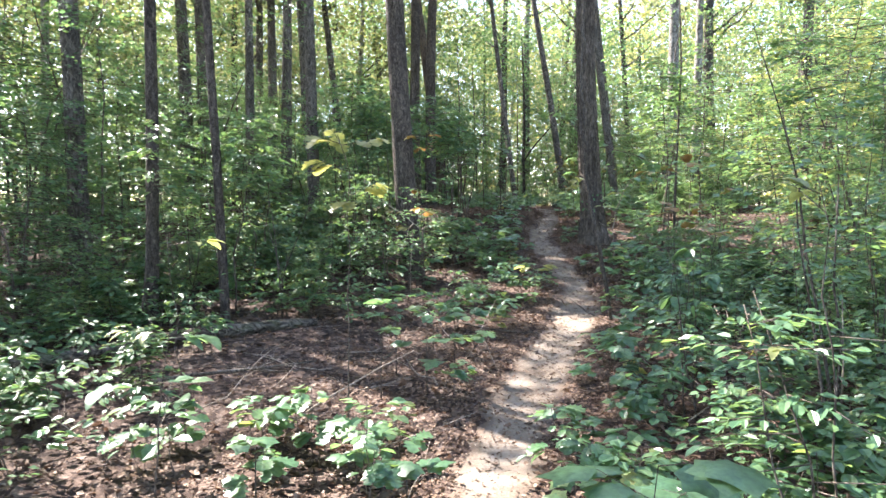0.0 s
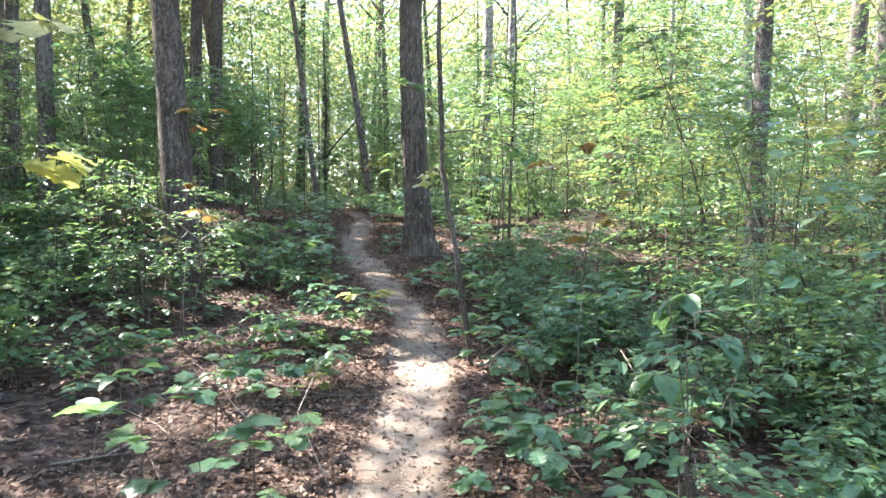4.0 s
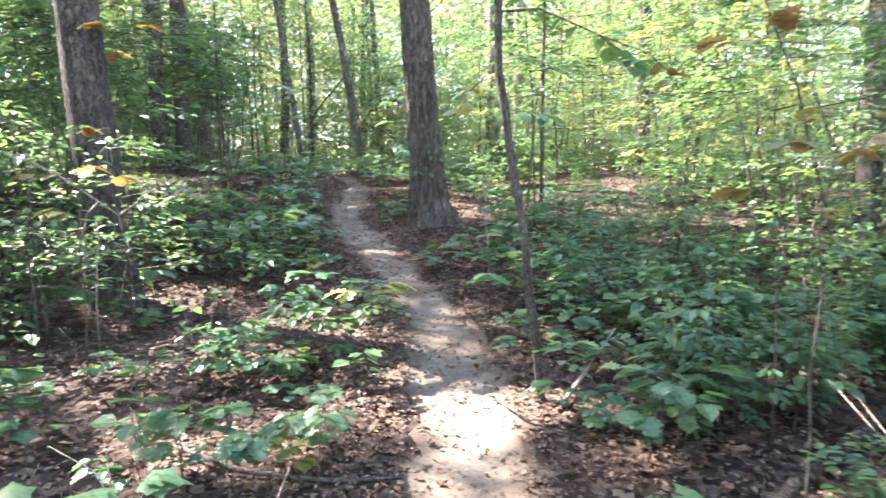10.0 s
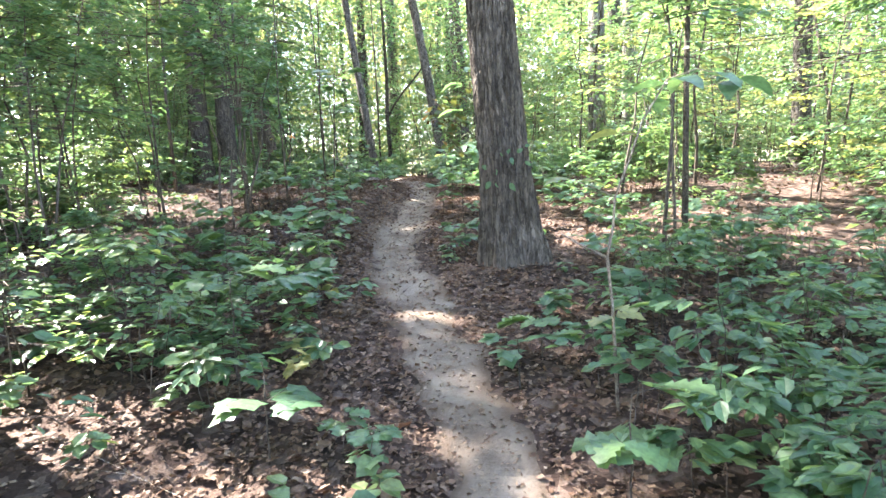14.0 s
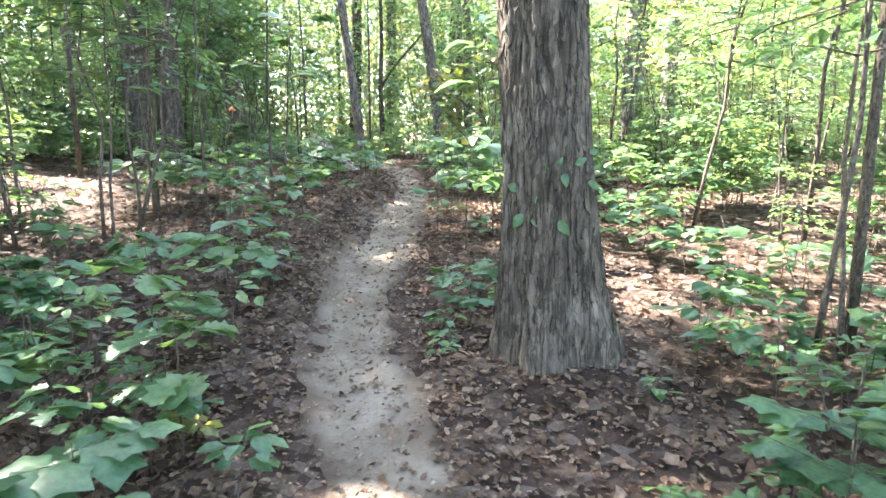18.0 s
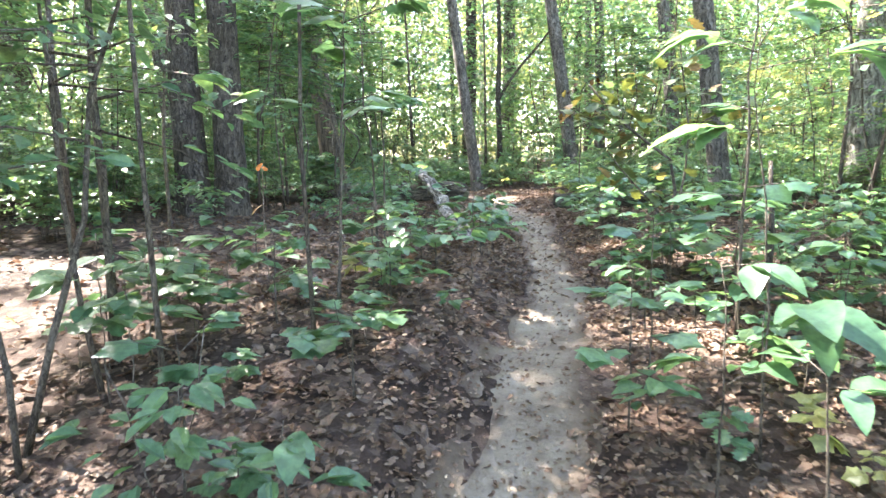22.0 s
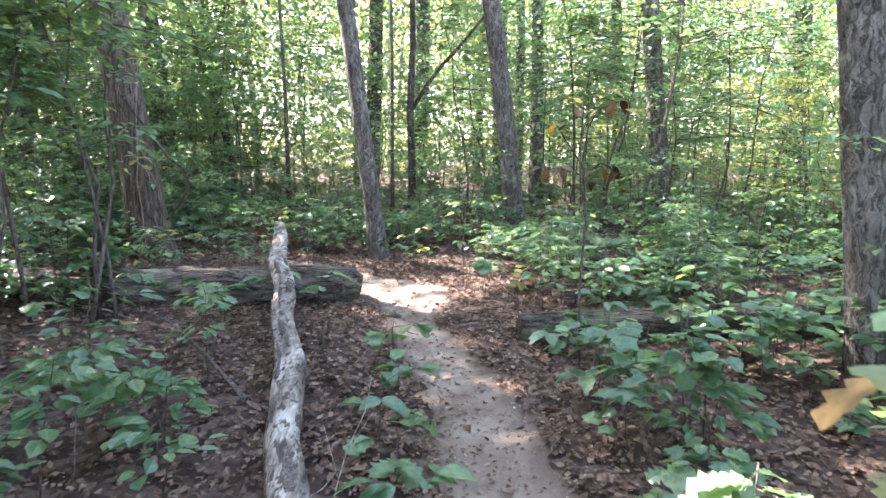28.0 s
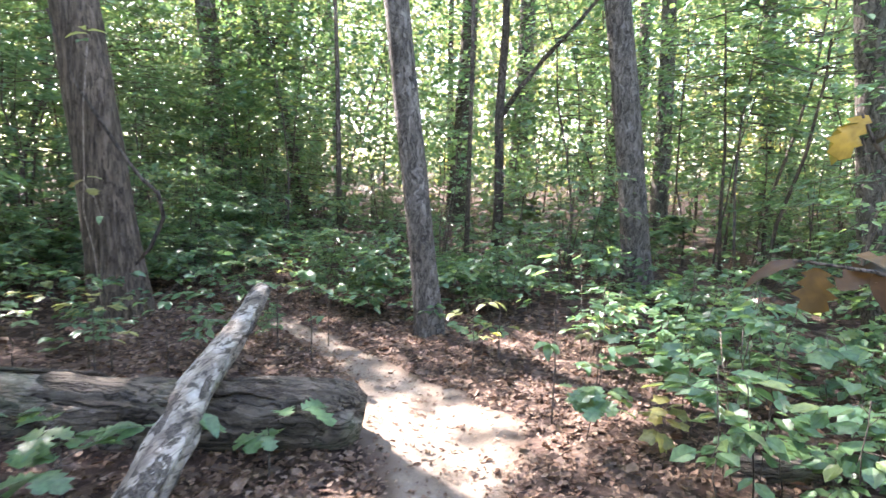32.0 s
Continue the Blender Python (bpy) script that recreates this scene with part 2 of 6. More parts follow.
# gaps in the canopy over the undergrowth
GLADES = [(1.6, 2.2, 0.7, 0.4), (1.1, 3.2, 0.5, 0.3), (-3.5, 31.0, 2.0, 1.0), (-1.5, 36.0, 2.5, 1.2), (-5.0, 34.0, 2.0, 1.0), (-0.1, 24.6, 0.6, 0.3), (-4.5, 8.5, 1.0, 0.5), (-5.5, 11.5, 1.2, 0.5), (-3.6, 6.2, 0.6, 0.3), (-3.0, 8.0, 0.7, 0.35), (-2.2, 9.0, 0.6, 0.3), (3.0, 14.6, 1.4, 0.7), (4.5, 16.6, 2.2, 1.2), (6.2, 19.6, 1.7, 0.9), (-2.2, 28.5, 1.4, 0.6), (-4.6, 27.0, 1.2, 0.5), (0.2, 30.5, 1.6, 0.7), (-0.5, 33.5, 2.0, 0.9), (6.0, 13.4, 2.0, 1.0), (4.5, 9.0, 1.4, 0.6), (4.0, 12.0, 1.0, 0.4),
          (8.0, 16.0, 2.0, 1.2), (8.5, 19.5, 2.0, 1.3), (7.0, 23.5, 2.2, 1.1)]

FLECKS = [(q.uniform(-3.5, 3.0), q.uniform(3, 25), q.uniform(0.10, 0.28), q.uniform(0.07, 0.17)) for q in [np.random.default_rng(77)] for _ in range(104)]
FLECKS = [q for q in FLECKS if not (q[0] < -0.9 and 13.5 < q[1] < 23) and not (q[0] < -0.4 and 4.5 < q[1] < 8) and not (9.3 < q[1] < 17 and abs(q[0] - trail_x(q[1])) < 0.5)] + [(1.1, 18.05, 0.3, 0.2), (-2.8, 19.45, 0.3, 0.15)]


def in_sun(p, patches=None):
    """Whether what is at p would shade one of the sunlit patches."""
    y = p[:, 1] - SUN.y * 8
    for _ in range(4):
        far = np.maximum(p[:, 2] - np.interp(y, G_Y, G_Z), 0) / SUN.z
        y = p[:, 1] - SUN.y * far
    x = p[:, 0] - SUN.x * far
    hit = np.zeros(len(p), bool)
    for a, b, w, h in patches or SUNLIT + GLADES + FLECKS:
        wob = 1 + 0.5 * (value_noise(x * 3.0, y * 3.0, 11) - 0.5)
        hit |= ((x - a) / w) ** 2 + ((y - b) / h) ** 2 < wob
    return hit


# ---- materials ----
def mat(name):
    m = bpy.data.materials.new(name)
    m.use_nodes = True
    t = m.node_tree
    return m, t.nodes, t.links, t.nodes["Principled BSDF"]


def ramp(nodes, stops):
    r = nodes.new("ShaderNodeValToRGB")
    while len(r.color_ramp.elements) < len(stops):
        r.color_ramp.elements.new(0.5)
    for e, (at, c) in zip(r.color_ramp.elements, stops):
        e.position, e.color = at, (*c, 1)
    return r


def coords(nodes, links, scale, world_space=True):
    if world_space:
        src = nodes.new("ShaderNodeNewGeometry").outputs["Position"]
    else:
        src = nodes.new("ShaderNodeTexCoord").outputs["Object"]
    m = nodes.new("ShaderNodeMapping")
    m.inputs["Scale"].default_value = scale
    links.new(src, m.inputs["Vector"])
    return m.outputs[0]


def tex(nodes, links, kind, vec, scale, detail=6, rough=0.6):
    n = nodes.new({"noise": "ShaderNodeTexNoise", "voronoi": "ShaderNodeTexVoronoi"}[kind])
    n.inputs["Scale"].default_value = scale
    if kind == "noise":
        n.inputs["Detail"].default_value, n.inputs["Roughness"].default_value = detail, rough
    links.new(vec, n.inputs["Vector"])
    return n


def mixed(nodes, links, a, b, fac, blend="MIX"):
    n = nodes.new("ShaderNodeMix")
    n.data_type, n.blend_type = "RGBA", blend
    for s, v in ((n.inputs[6], a), (n.inputs[7], b), (n.inputs[0], fac)):
        if hasattr(v, "is_linked"):
            links.new(v, s)
        else:
            s.default_value = v if isinstance(v, float) else (*v, 1)
    return n.outputs[2]


def bumped(nodes, links, height, strength, dist, bsdf):
    b = nodes.new("ShaderNodeBump")
    b.inputs["Strength"].default_value, b.inputs["Distance"].default_value = strength, dist
    links.new(height, b.inputs["Height"])
    links.new(b.outputs[0], bsdf.inputs["Normal"])


def leaf_material(name, stops, through, gloss=0.45, share=0.42, shine=0.5):
    m, n, l, b = mat(name)
    geo, info = n.new("ShaderNodeNewGeometry"), n.new("ShaderNodeObjectInfo")
    add = n.new("ShaderNodeMath")
    add.operation = "MULTIPLY_ADD"
    l.new(info.outputs["Random"], add.inputs[0])
    add.inputs[1].default_value = 0.35
    half = n.new("ShaderNodeMath")
    half.operation = "MULTIPLY"
    l.new(geo.outputs["Random Per Island"], half.inputs[0])
    half.inputs[1].default_value = 0.65
    l.new(half.outputs[0], add.inputs[2])
    r = ramp(n, stops)
    l.new(add.outputs[0], r.inputs[0])
    spots = tex(n, l, "noise", coords(n, l, (1, 1, 1)), 38, 3)
    r2 = ramp(n, [(0.35, (0.72, 0.72, 0.72)), (0.65, (1.15, 1.15, 1.1))])
    l.new(spots.outputs[0], r2.inputs[0])
    col = mixed(n, l, r.outputs[0], r2.outputs[0], 1.0, "MULTIPLY")
    l.new(col, b.inputs["Base Color"])
    b.inputs["Roughness"].default_value = gloss
    b.inputs["Specular IOR Level"].default_value = shine
    bumped(n, l, spots.outputs[0], 0.25, 0.004, b)
    tr = n.new("ShaderNodeBsdfTranslucent")
    l.new(mixed(n, l, col, through, 1.0, "MULTIPLY"), tr.inputs["Color"])
    mx = n.new("ShaderNodeMixShader")
    mx.inputs[0].default_value = share
    l.new(b.outputs[0], mx.inputs[1])
    l.new(tr.outputs[0], mx.inputs[2])
    l.new(mx.outputs[0], n["Material Output"].inputs[0])
    return m


LEAF = leaf_material("green_leaf", [(0.0, (0.042, 0.098, 0.056)), (0.4, (0.068, 0.140, 0.071)), (0.75, (0.098, 0.168, 0.070)), (0.95, (0.145, 0.19, 0.07)), (1.0, (0.22, 0.22, 0.075))], (2.35, 2.0, 1.3), gloss=0.36)
LEAF_HIGH = leaf_material("canopy_leaf", [(0.0, (0.077, 0.102, 0.058)), (0.6, (0.12, 0.148, 0.077)), (1.0, (0.175, 0.193, 0.09))], (2.25, 1.9, 1.3), share=0.5)
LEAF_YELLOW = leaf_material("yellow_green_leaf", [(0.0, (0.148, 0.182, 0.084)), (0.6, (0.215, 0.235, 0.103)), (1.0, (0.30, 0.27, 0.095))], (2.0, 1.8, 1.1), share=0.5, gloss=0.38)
LEAF_BROWN = leaf_material("browning_leaf", [(0.0, (0.10, 0.14, 0.05)), (0.45, (0.17, 0.165, 0.06)), (0.7, (0.20, 0.125, 0.06)), (1.0, (0.14, 0.062, 0.04))], (1.8, 1.5, 1.0), share=0.35, shine=0.15)
LEAF_OLIVE = leaf_material("olive_leaf", [(0.0, (0.05, 0.075, 0.03)), (0.6, (0.085, 0.11, 0.04)), (0.9, (0.13, 0.13, 0.045)), (1.0, (0.15, 0.09, 0.045))], (1.9, 1.6, 0.9), share=0.32)
WITHERED = leaf_material("withered_leaf", [(0.0, (0.030, 0.013, 0.004)), (0.5, (0.055, 0.025, 0.006)), (0.85, (0.11, 0.058, 0.010)), (1.0, (0.26, 0.19, 0.05))], (1.3, 1.1, 0.8), share=0.2, shine=0.15)
GOLDEN = leaf_material("golden_leaf", [(0.0, (0.10, 0.12, 0.04)), (0.5, (0.28, 0.20, 0.045)), (1.0, (0.42, 0.27, 0.04))], (1.6, 1.3, 0.7), share=0.35, shine=0.15)
ORANGE = leaf_material("orange_leaf", [(0.0, (0.42, 0.13, 0.03)), (1.0, (0.55, 0.20, 0.04))], (1.5, 1.0, 0.6), share=0.3, shine=0.15)
LITTER = leaf_material("dead_leaf", [(0.0, (0.050, 0.030, 0.021)), (0.32, (0.108, 0.066, 0.046)), (0.58, (0.165, 0.108, 0.078)), (0.80, (0.24, 0.175, 0.132)), (0.94, (0.36, 0.30, 0.24)), (1.0, (0.46, 0.40, 0.33))], (1.2, 1.0, 0.9), gloss=0.6, share=0.12, shine=0.15)


def bark_material(name, dark, light, coarse=26.0, depth=0.03, moss=0.0, grain=(1, 1, 0.16), wave=3.2, plates=0.85):
    m, n, l, b = mat(name)
    src = n.new("ShaderNodeTexCoord").outputs["Object"]
    bend = n.new("ShaderNodeTexNoise")
    bend.inputs["Scale"].default_value, bend.inputs["Detail"].default_value = coarse * 0.35, 3
    l.new(src, bend.inputs["Vector"])
    amount = n.new("ShaderNodeVectorMath")
    amount.operation = "MULTIPLY_ADD"
    amount.inputs[1].default_value = (wave / coarse,) * 3
    l.new(bend.outputs["Color"], amount.inputs[0])
    l.new(src, amount.inputs[2])
    def space(scale):
        mp = n.new("ShaderNodeMapping")
        mp.inputs["Scale"].default_value = scale
        l.new(amount.outputs[0], mp.inputs["Vector"])
        return mp.outputs[0]
    soft = tuple(0.5 + 0.5 * g if g == 1 else g * 3 for g in grain)
    rid = tex(n, l, "noise", space(grain), coarse, 8, 0.7)
    def ridge(vec, scale):
        """Thin wandering lines, nought on the line."""
        t, m, a = tex(n, l, "noise", vec, scale, 3, 0.5), n.new("ShaderNodeMath"), n.new("ShaderNodeMath")
        m.operation, a.operation = "SUBTRACT", "ABSOLUTE"
        m.inputs[1].default_value = 0.5
        l.new(t.outputs[0], m.inputs[0])
        l.new(m.outputs[0], a.inputs[0])
        return a.outputs[0]
    plate = ridge(space(tuple(g if g == 1 else g * 0.7 for g in grain)), coarse * 0.8)
    cross = ridge(space(tuple(0.7 if g == 1 else g * 6 for g in grain)), coarse * 0.7)
    chip = tex(n, l, "voronoi", space(soft), coarse * 1.1)
    fine = tex(n, l, "noise", space(soft), 95, 6)
    big = tex(n, l, "noise", space((1, 1, 0.7)), 2.6, 5)
    r = ramp(n, [(0.32, dark), (0.5, tuple((a + c) / 2 for a, c in zip(dark, light))), (0.70, light)])
    l.new(rid.outputs[0], r.inputs[0])
    rp = ramp(n, [(0.0, (0.16, 0.14, 0.13)), (0.022, (0.6, 0.6, 0.6)), (0.06, (1, 1, 1))])
    l.new(plate, rp.inputs[0])
    rx = ramp(n, [(0.0, (0.4, 0.38, 0.36)), (0.02, (1, 1, 1))])
    l.new(cross, rx.inputs[0])
    col = mixed(n, l, r.outputs[0], rp.outputs[0], plates, "MULTIPLY")
    col = mixed(n, l, col, rx.outputs[0], 0.5, "MULTIPLY")
    tone = n.new("ShaderNodeSeparateColor")
    l.new(chip.outputs["Color"], tone.inputs[0])
    rc = ramp(n, [(0.0, (0.62, 0.60, 0.58)), (0.6, (1.0, 1.0, 1.0)), (1.0, (1.35, 1.35, 1.36))])
    l.new(tone.outputs[0], rc.inputs[0])
    col = mixed(n, l, col, rc.outputs[0], 0.8, "MULTIPLY")
    rb = ramp(n, [(0.35, (0.72, 0.70, 0.68)), (0.65, (1.25, 1.25, 1.26))])
    l.new(big.outputs[0], rb.inputs[0])
    col = mixed(n, l, col, rb.outputs[0], 1.0, "MULTIPLY")
    if moss:
        rm = ramp(n, [(0.55, (0, 0, 0)), (0.7, (moss, moss, moss))])
        l.new(big.outputs[0], rm.inputs[0])
        col = mixed(n, l, col, (0.09, 0.12, 0.06), rm.outputs[0])
    l.new(col, b.inputs["Base Color"])
    b.inputs["Roughness"].default_value = 0.9
    b.inputs["Specular IOR Level"].default_value = 0.2
    h = mixed(n, l, rid.outputs[0], rp.outputs[0], 0.55)
    h = mixed(n, l, h, rc.outputs[0], 0.2)
    h = mixed(n, l, h, fine.outputs[0], 0.22)
    bumped(n, l, h, 1.0, depth, b)
    return m


BARK = bark_material("furrowed_grey_bark", (0.048, 0.041, 0.036), (0.205, 0.183, 0.160), 30)
BARK_OLD = bark_material("old_weathered_bark", (0.040, 0.032, 0.026), (0.178, 0.148, 0.120), 32, 0.028, grain=(1, 1, 0.15), wave=0.8, plates=0.6)
BARK_RIDGED = bark_material("straight_ridged_bark", (0.04, 0.030, 0.022), (0.165, 0.128, 0.098), 34, 0.03, grain=(1, 1, 0.08), wave=1.0, plates=0.85)
BARK_SCALY = bark_material("scaly_sapling_bark", (0.035, 0.029, 0.025), (0.165, 0.143, 0.122), 95, 0.008, grain=(1, 1, 0.14), wave=1.2, plates=0.8)
BARK_DARK = bark_material("dark_bark", (0.03, 0.024, 0.02), (0.14, 0.115, 0.095), 34)
BARK_PALE = bark_material("pale_grey_bark", (0.10, 0.092, 0.083), (0.34, 0.32, 0.29), 22, 0.015)
BARK_THIN = bark_material("sapling_bark", (0.045, 0.036, 0.029), (0.17, 0.14, 0.115), 60, 0.006)
TWIG = bark_material("bare_twig", (0.16, 0.12, 0.095), (0.40, 0.34, 0.28), 80, 0.002)
ROT = bark_material("rotting_log_bark", (0.03, 0.024, 0.019), (0.18, 0.15, 0.118), 26, 0.035, 0.5, grain=(0.07, 1, 1), wave=1.6, plates=0.9)
MOSSY = bark_material("mossy_log_bark", (0.02, 0.017, 0.013), (0.12, 0.105, 0.08), 30, 0.03, 0.8, grain=(0.1, 1, 1), wave=1.6, plates=0.9)
BARK_LOOSE = bark_material("loose_log_bark", (0.05, 0.038, 0.029), (0.20, 0.165, 0.13), 40, 0.02, 0.35, grain=(0.1, 1, 1), wave=1.2, plates=0.7)

PEELED, _n, _l, _b = mat("peeling_white_bark")
_v = coords(_n, _l, (1, 1, 1))
_p = tex(_n, _l, "noise", coords(_n, _l, (1.2, 0.45, 1.2)), 7, 7, 0.65)
_q = tex(_n, _l, "noise", coords(_n, _l, (1, 0.22, 1)), 52, 6)
_f = tex(_n, _l, "noise", coords(_n, _l, (1.3, 0.5, 1.3)), 21, 5, 0.6)
_c = tex(_n, _l, "voronoi", coords(_n, _l, (1, 0.22, 1)), 19)
_c.feature = "DISTANCE_TO_EDGE"
_r = ramp(_n, [(0.38, (0.085, 0.068, 0.055)), (0.49, (0.18, 0.152, 0.126)), (0.56, (0.30, 0.27, 0.235)), (0.72, (0.42, 0.395, 0.355))])
_l.new(_p.outputs[0], _r.inputs[0])
_r2 = ramp(_n, [(0.3, (0.6, 0.58, 0.55)), (0.7, (1.1, 1.1, 1.1))])
_l.new(_q.outputs[0], _r2.inputs[0])
_k = mixed(_n, _l, _r.outputs[0], _r2.outputs[0], 1.0, "MULTIPLY")
_rf = ramp(_n, [(0.535, (1, 1, 1)), (0.575, (0.2, 0.175, 0.15))])
_l.new(_f.outputs[0], _rf.inputs[0])
_k = mixed(_n, _l, _k, _rf.outputs[0], 1.0, "MULTIPLY")
_rc = ramp(_n, [(0.0, (0.2, 0.18, 0.16)), (0.05, (1, 1, 1))])
_l.new(_c.outputs["Distance"], _rc.inputs[0])
_k = mixed(_n, _l, _k, _rc.outputs[0], 0.7, "MULTIPLY")
_l.new(_k, _b.inputs["Base Color"])
_b.inputs["Roughness"].default_value = 0.85
bumped(_n, _l, mixed(_n, _l, _k, _q.outputs[0], 0.3), 0.9, 0.014, _b)

SOIL, _n, _l, _b = mat("forest_floor")
_v = coords(_n, _l, (1, 1, 1))
_a = tex(_n, _l, "voronoi", _v, 17)
_c = tex(_n, _l, "noise", _v, 2.3, 5)
_d = tex(_n, _l, "noise", _v, 55, 6, 0.7)
_r = ramp(_n, [(0.0, (0.034, 0.022, 0.018)), (0.4, (0.07, 0.046, 0.037)), (0.7, (0.11, 0.077, 0.062)), (1.0, (0.165, 0.125, 0.105))])
_sep = _n.new("ShaderNodeSeparateColor")
_l.new(_a.outputs["Color"], _sep.inputs[0])
_l.new(_sep.outputs[0], _r.inputs[0])
_r2 = ramp(_n, [(0.3, (0.5, 0.48, 0.46)), (0.7, (1.15, 1.12, 1.1))])
_l.new(_c.outputs[0], _r2.inputs[0])
_k = mixed(_n, _l, _r.outputs[0], _r2.outputs[0], 1.0, "MULTIPLY")
_r3 = ramp(_n, [(0.3, (0.55, 0.55, 0.55)), (0.7, (1.2, 1.2, 1.2))])
_l.new(_d.outputs[0], _r3.inputs[0])
_l.new(mixed(_n, _l, _k, _r3.outputs[0], 1.0, "MULTIPLY"), _b.inputs["Base Color"])
_b.inputs["Roughness"].default_value = 0.95
_b.inputs["Specular IOR Level"].default_value = 0.15
bumped(_n, _l, mixed(_n, _l, _a.outputs["Color"], _d.outputs[0], 0.5), 1.0, 0.03, _b)

DIRT, _n, _l, _b = mat("trodden_soil")
_v = coords(_n, _l, (1, 1, 1))
_c = tex(_n, _l, "noise", _v, 3.2, 6)
_d = tex(_n, _l, "noise", _v, 46, 8, 0.7)
_r = ramp(_n, [(0.30, (0.105, 0.079, 0.060)), (0.5, (0.178, 0.141, 0.110)), (0.72, (0.255, 0.213, 0.174))])
_l.new(_c.outputs[0], _r.inputs[0])
_r2 = ramp(_n, [(0.30, (0.75, 0.74, 0.73)), (0.55, (1.0, 1.0, 1.0)), (0.75, (1.1, 1.1, 1.1))])
_l.new(_d.outputs[0], _r2.inputs[0])
_at = _n.new("ShaderNodeAttribute")
_at.attribute_name = "mould"
_sum = _n.new("ShaderNodeMath")
_sum.operation = "MULTIPLY_ADD"
_sum.inputs[1].default_value = 0.9
_l.new(_d.outputs[0], _sum.inputs[0])
_l.new(_at.outputs["Fac"], _sum.inputs[2])
_rm = ramp(_n, [(0.60, (0, 0, 0)), (1.15, (1, 1, 1))])
_l.new(_sum.outputs[0], _rm.inputs[0])
_k = mixed(_n, _l, _r.outputs[0], _r2.outputs[0], 1.0, "MULTIPLY")
_l.new(mixed(_n, _l, _k, (0.100, 0.073, 0.055), _rm.outputs[0]), _b.inputs["Base Color"])
_b.inputs["Roughness"].default_value = 0.95
_b.inputs["Specular IOR Level"].default_value = 0.15
bumped(_n, _l, mixed(_n, _l, _c.outputs[0], _d.outputs[0], 0.45), 0.9, 0.03, _b)

# ---- ground and trail ----
gx = np.unique(np.concatenate([np.arange(-4.5, 4.51, 0.14), np.arange(-14, 14, 0.35), np.arange(-60, 60, 3.0), [-400, -220, -120, 120, 220, 400]]).round(3))
gy = np.unique(np.concatenate([np.arange(1.5, 27, 0.14), np.arange(-5, 42, 0.4), np.arange(-60, 90, 3.0), [-400, -220, -120, 120, 220, 400]]).round(3))
X, Y = np.meshgrid(gx, gy)
V = np.stack([X, Y, ground(X, Y)], -1).reshape(-1, 3)
I = np.arange(len(gx) * len(gy)).reshape(len(gy), len(gx))
Q = np.stack([I[:-1, :-1], I[:-1, 1:], I[1:, 1:], I[1:, :-1]], -1).reshape(-1, 4)
single("ground", mesh_np("ground", V, [Q]), SOIL, "brown forest floor of soil and rotting leaves", "ground", kind="structure")

ty = np.arange(-5, 25.4, 0.06)
ts = np.linspace(-1, 1, 15)
jag = 1 + 0.30 * (np.stack([value_noise(ty * 2.1, 0 * ty, 21), value_noise(ty * 2.1, 0 * ty, 22)], 1) - 0.5) * 2 + 0.22 * (np.stack([value_noise(ty * 8.1, 0 * ty, 23), value_noise(ty * 8.1, 0 * ty, 24)], 1) - 0.5) * 2
half = trail_half(ty)[:, None] * np.where(ts < 0, jag[:, :1], jag[:, 1:])
X = trail_x(ty)[:, None] + ts * half
Y = ty[:, None] + 0 * X
Z = ground(X, Y) + 0.014 * (1 - np.abs(ts) ** 6 * 2.2) + (value_noise(X * 9, Y * 9, 31) - 0.5) * 0.012
I = np.arange(X.size).reshape(X.shape)
Q = np.stack([I[:-1, :-1], I[:-1, 1:], I[1:, 1:], I[1:, :-1]], -1).reshape(-1, 4)
trail = mesh_np("path", np.stack([X, Y, Z], -1).reshape(-1, 3), [Q])
wear = np.clip((np.abs(ts)[None] + 0.25 * (value_noise(X * 4, Y * 4, 51) - 0.5) - 0.35) / 0.6, 0, 1)
trail.attributes.new("mould", "FLOAT", "POINT").data.foreach_set("value", (wear * 0.75).astype(np.float32).ravel())
single("path", trail, DIRT, "narrow trodden path of pale dry soil", "path", kind="structure")

